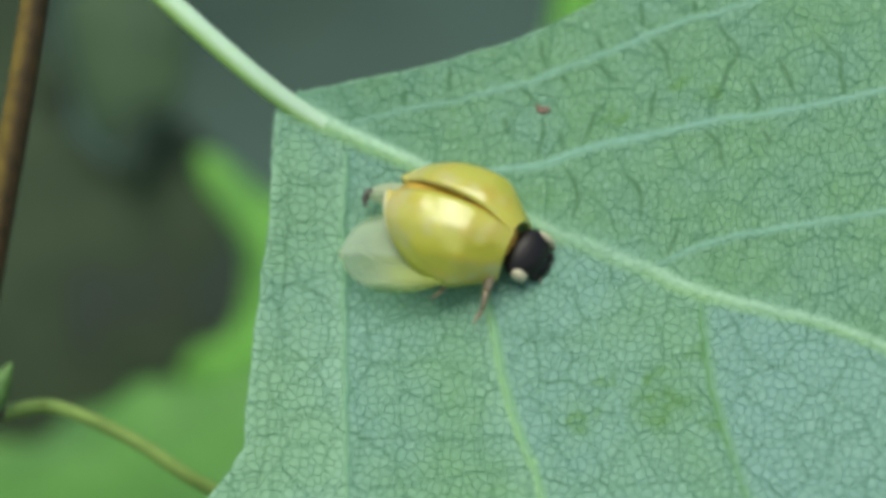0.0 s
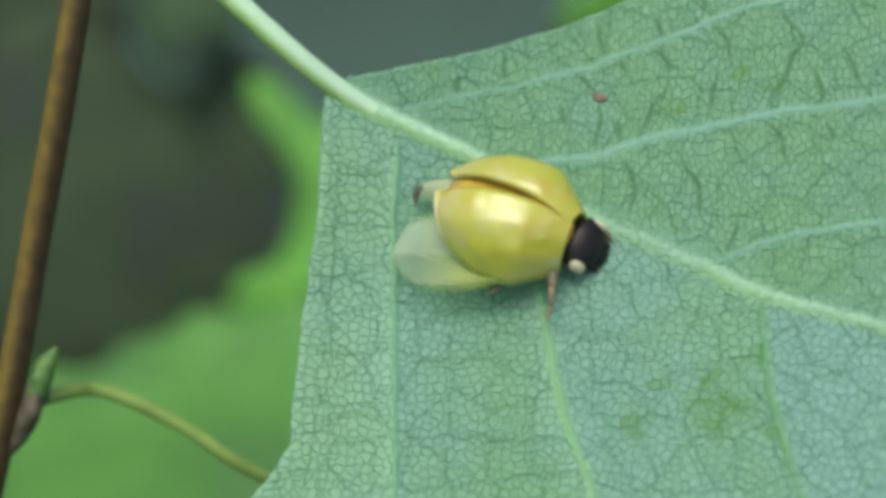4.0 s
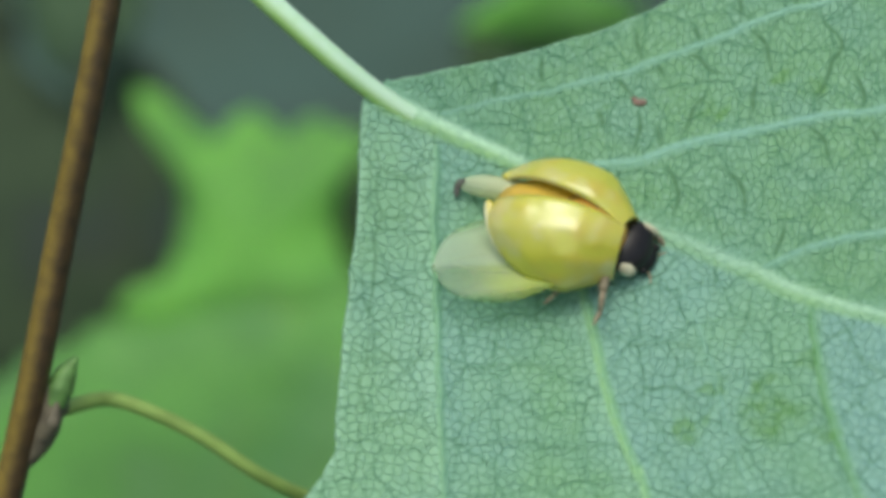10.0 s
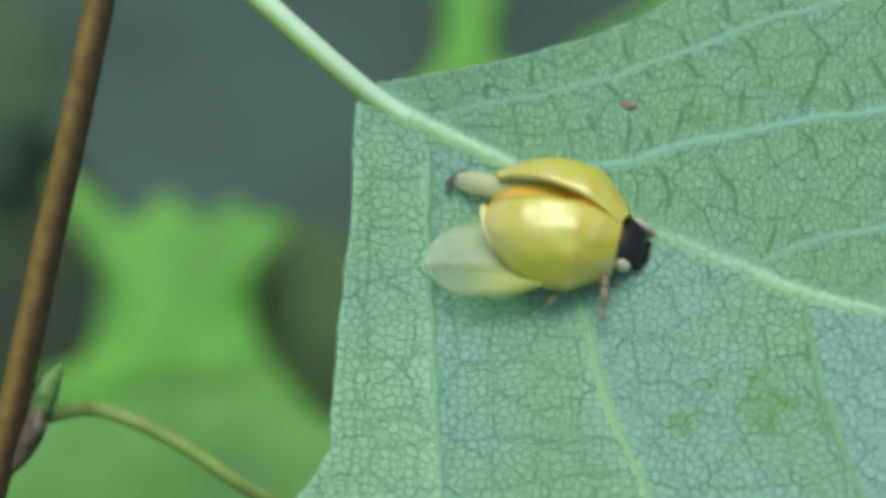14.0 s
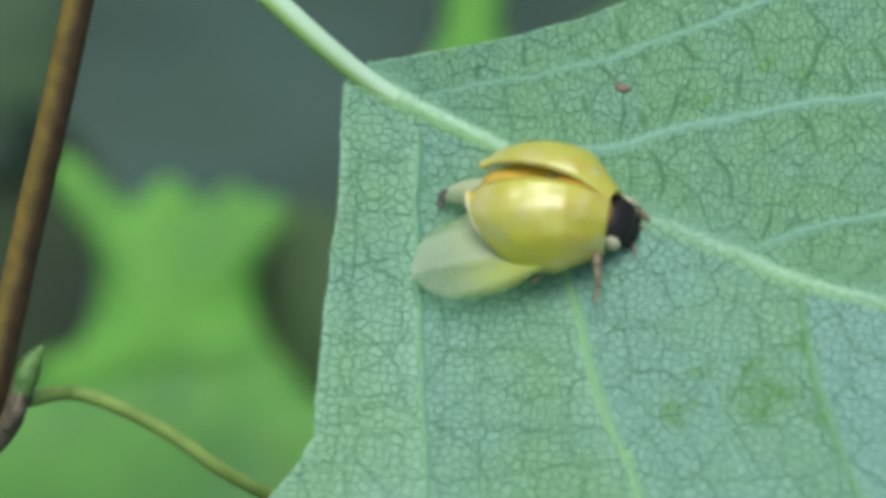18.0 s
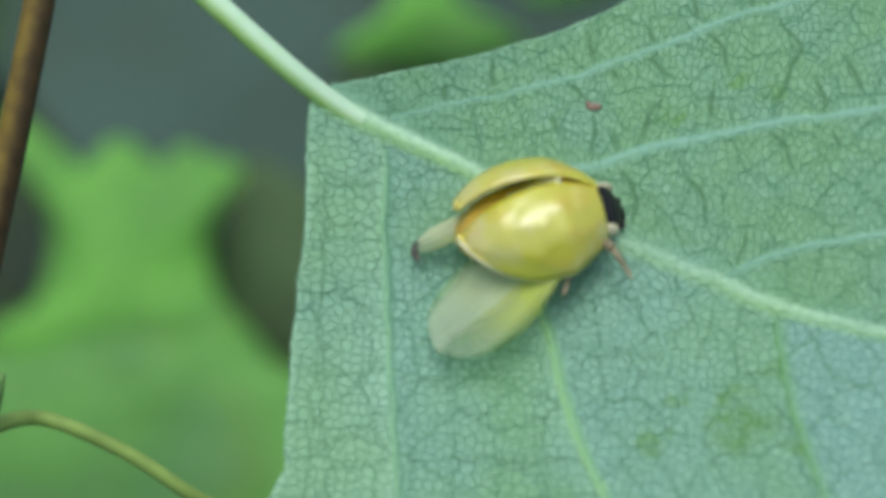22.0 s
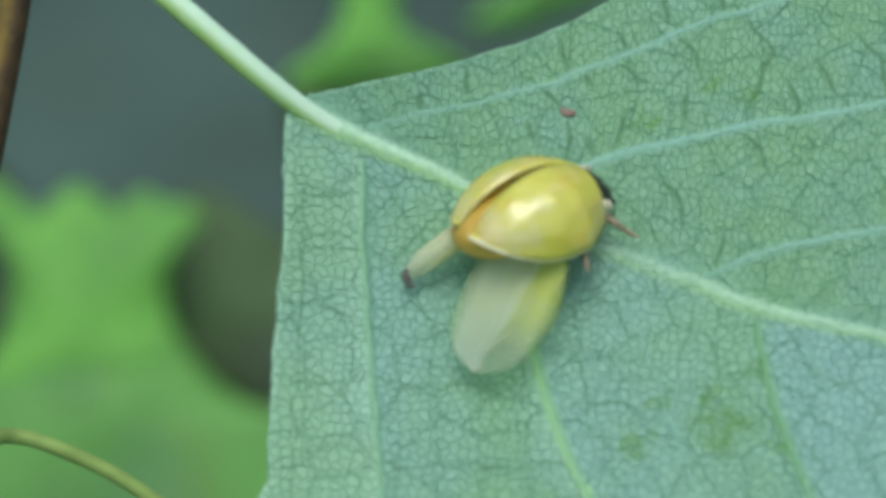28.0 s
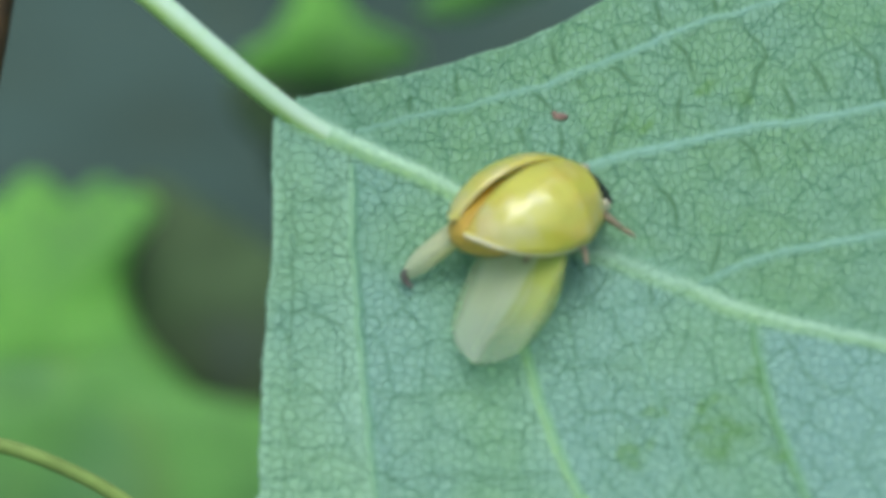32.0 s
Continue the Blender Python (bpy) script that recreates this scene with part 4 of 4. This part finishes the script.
for _y in (-0.18, 0.16):
    part("wing_vein", tube(spline([(-0.3, _y, 0.2 + _y * 0.4), (-2.0, _y, 0.2 + _y * 0.4), (-3.4, _y * 0.9, 0.16 + _y * 0.4), (-4.6, _y * 0.6, 0.02)], 5), (0.025, 0.02, 0.015), 6), M_WING_VEIN, wing_left)
part("wing_tip", tube(spline([(-4.72, 0.08, 0.0), (-4.92, 0.0, -0.06), (-4.98, -0.22, -0.2), (-4.93, -0.5, -0.34)], 5), (0.10, 0.15, 0.14, 0.05), 8, 0.35), M_WING_TIP, wing_left, "smoky folded tip")


def leg(root, knee, ankle, foot):
    """One leg with its origin at the hip."""
    o = Vector(root)
    k, a, f = (Vector(q) - o for q in (knee, ankle, foot))
    ob = part("leg", tube(spline([(0, 0, 0), tuple(k * 0.5 + Vector((0, 0, 0.08))), tuple(k)], 4), (0.18, 0.22, 0.16), 8), M_LEG, beetle, "pale brown jointed leg")
    part("shin", tube([k, (k + a) / 2, a], (0.12, 0.12, 0.09), 8), M_LEG, ob)
    foot = part("foot", tube(spline([a, a + (f - a) * 0.3, a + (f - a) * 0.36, a + (f - a) * 0.66, a + (f - a) * 0.72, f], 3), (0.08, 0.1, 0.07, 0.1, 0.07, 0.08, 0.04), 8), M_LEG, ob)
    for g in (-1, 1):
        spread = Vector((-(f - a).y, (f - a).x, 0)).normalized() * 0.06 * g
        part("claw", tube([f, f + (f - a) * 0.12 + spread, f + (f - a) * 0.2 + spread * 0.6 + Vector((0, 0, -0.02))], (0.03, 0.025, 0.008), 5), M_LEG, foot)
    ob.location = o * MM
    return ob, o * MM


LEGS = {}
for side in (-1, 1):
    LEGS["middle", side] = leg((0.6, side * 1.1, 0.45), (0.5, side * 2.1, 0.5), (0.3, side * 2.55, 0.14), (0.1, side * 2.9, 0.05))
    LEGS["rear", side] = leg((-0.6, side * 0.8, 0.4), (-1.0, side * 1.15, 0.4), (-1.2, side * 1.25, 0.12), (-1.4, side * 1.3, 0.05))
LEGS["front", -1] = leg((1.7, -0.8, 0.5), (2.1, -1.9, 0.6), (2.3, -2.5, 0.14), (2.3, -3.0, 0.05))
LEGS["front", 1] = leg((1.8, 0.7, 0.5), (2.9, 1.15, 0.6), (3.35, 1.0, 0.16), (3.75, 0.85, 0.05))

# seconds; place on the leaf (a, b), heading, nose-down tilt, roll; opening of the right wing case, opening and lift of the left one;
# reach, sweep and droop of the right hind wing, then of the left; lift of the right wing case
AT_REST = (
    (0, 5.17, 0.17, -25.08, 8.14, -12.95, 6.37, 4.39, -1.91, 4.64, 31.48, 11.42, 4.3, 16.84, 9.09, 3.74),
    (3, 5.18, 0.11, -20.26, 8.71, -13.52, 6.09, 4.09, -0.95, 4.61, 29.05, 12.91, 4.25, 15.77, 10.27, 3.57),
    (6, 5.35, 0.03, -17.78, 6.8, -15.1, 8.72, 8.52, 0.8, 4.85, 26.97, 11.19, 4.38, 7.24, 7.97, 5.15),
    (9, 5.46, 0.09, -19.04, 4.15, -14.46, 7.2, 8.71, -0.62, 5.02, 31.23, 8.43, 4.57, 7.35, 5.16, 3.43),
    (13.5, 5.52, 0, -16.26, 5.77, -13.07, 7.79, 9.66, 1.93, 5.19, 26.08, 9.45, 4.72, 1.22, 6.79, 2.56),
)
TURNING = (
    (16.5, 5.54, 0.03, -14.56, 5.81, -12.77, 7.79, 7.64, 0.93, 5.47, 23.73, 10.3, 4.84, -1.64, 5.78, 1.75),
    (18, 5.43, 0.18, -13.05, 3.11, -13.38, 8.46, 7.68, 0.33, 5.41, 34.2, 11.31, 4.72, 10.06, 14, 1.74),
    (19, 6.02, 0.21, -7.28, 4.46, -16.43, 7.44, 4.41, 1.9, 5.7, 28.13, 13.69, 5.43, 8.73, 14.91, 1.38),
    (20, 5.88, 0.35, 3.37, 6.14, -18.43, 5.72, 1.4, 4.65, 5.74, 30.82, 19.06, 5.69, 2, 17.46, 0.6),
    (21.5, 5.86, 0.31, 14.25, 9.29, -20.96, 4.13, 3.1, 8.73, 5.72, 27.84, 23.6, 5.6, -5.72, 22.56, 0.02),
    (23, 6.1, 0.51, 26, 12.01, -22.84, 2.19, 4.41, 7.9, 5.71, 18.09, 25.57, 6, -16.58, 21.2, -0.76),
)
TURNED = (
    (24.5, 5.98, 0.78, 34.13, 15.98, -25.83, 3.85, 6.37, -0.8, 5.76, 18.18, 32.65, 6.15, -20.02, 26.49, -3.43),
    (27, 6.41, 0.65, 34.85, 18.04, -26.04, 4.05, 5.97, 0.4, 5.89, 24.04, 35.41, 6.37, -18.72, 28.11, 1.27),
    (30, 6.63, 0.69, 32.55, 21.71, -27.53, 2.59, 3.71, 2.43, 5.93, 19.26, 37.96, 6.42, -21.06, 28.16, 0.72),
    (32, 6.7, 0.91, 32.95, 20.44, -32.31, 2.23, 4.64, 2.08, 5.62, 17.81, 40.05, 6.38, -21.84, 28.95, -0.7),
)
BEETLE = AT_REST + TURNING + TURNED


def late(t):
    """0 while the beetle rests, 1 once it has turned."""
    return min(1.0, max(0.0, (t - 19) / 8))


# seconds; how far the bright leaf behind has swayed to the right and up, in millimetres
SWAY = ((0, 2.6, 0.2), (2, 2.8, 0.8), (3.5, 2.2, 0.6), (6, 1.2, 0.3), (9, 0.5, 0.3), (12, 0, 0), (21, 0, 0), (24, 0.2, -0.8), (27, 0.5, -1.3), (30, 1.8, -1.5), (32, 1.8, -1.5))


def motions():
    """All keyed movement but the camera's."""
    still = swaying_leaf.matrix_basis.copy()
    walk(swaying_leaf, [(t, still @ Matrix.Translation(Vector((x, y, 0)) * MM)) for t, x, y in SWAY])
    nose = Vector((2.0, 0, 0.5)) * MM
    walk(beetle, [(t, LEAF @ Matrix.Translation(Vector(on_leaf(a, b)) * MM) @ pose(0, 0, 0, 0, 0, h) @ Matrix.Translation(nose) @ pose(0, 0, 0, roll, tilt, 0) @ Matrix.Translation(-nose))
                  for t, a, b, h, tilt, roll, *_ in BEETLE])
    walk(case_right, [(row[0], Matrix.Translation(hinge_right) @ pose(0, 0, 0, 0, row[15], row[6])) for row in BEETLE])
    walk(case_left, [(row[0], Matrix.Translation(hinge_left) @ pose(0, 0, 0, 0, row[8], -row[7])) for row in BEETLE])
    for ob, length, k in ((wing_right, 5.2, 9), (wing_left, 4.9, 12)):
        rows = []
        for row in BEETLE:
            reach, sweep, droop = row[k:k + 3]
            turn = pose(0, 0, 0, 0, 0, sweep) @ pose(0, 0, 0, 0, -droop, 0)
            twist = pose(0, 0, 0, (3 if ob == wing_right else -0.8 * row[5]) * late(row[0]), 0, 0)  # about the wing's own length
            slide = turn @ Vector(((length - reach) * MM, 0, 0))
            out = min(1.0, max(0.0, (row[0] - 16.5) / 3))  # the rolled wing works its way up between the cases
            back = min(1.0, max(0.0, (row[0] - 24) / 3))
            hip = Vector((0.2 - 0.3 * back, -0.8 + 0.2 * back, 1.0)) if ob == wing_right else Vector((-0.1 + 0.8 * out, 0.8 - 0.85 * out, 1.5 + 1.12 * out))
            rows.append((row[0], Matrix.Translation(hip * MM + slide) @ turn @ twist))
        walk(ob, rows)
    walk(abdomen, [(row[0], pose((-0.58 - 0.14 * late(row[0])) * MM, 0.4 * late(row[0]) * MM, (0.97 + 0.06 * late(row[0])) * MM)) for row in BEETLE])
    walk(prothorax, [(t, pose((2.26 + 0.26 * late(t) + 0.42 * max(0.0, 1 - t / 16)) * MM, (0.14 + 0.08 * late(t)) * MM, (0.78 + 0.08 * late(t)) * MM, -0.9 * roll, 24 - 8 * late(t), 0)) for t, a, b, h, tilt, roll, *_ in BEETLE])
    for (which, side), (ob, hip) in LEGS.items():
        rows = []
        for i, (t, *_) in enumerate(BEETLE):
            swing = 5 * math.sin(1.7 * i + (2.1 if which == "middle" else 0) + side)
            if (which, side) == ("front", -1):
                swing += 12 * late(t)
            tuck = Vector((-0.2, 0.4, 0)) * (late(t) * MM if (which, side) == ("front", -1) else 0.0)
            rows.append((t, Matrix.Translation(hip + tuck) @ pose(0, 0, 0, 0, 0, swing)))
        walk(ob, rows)


motions()
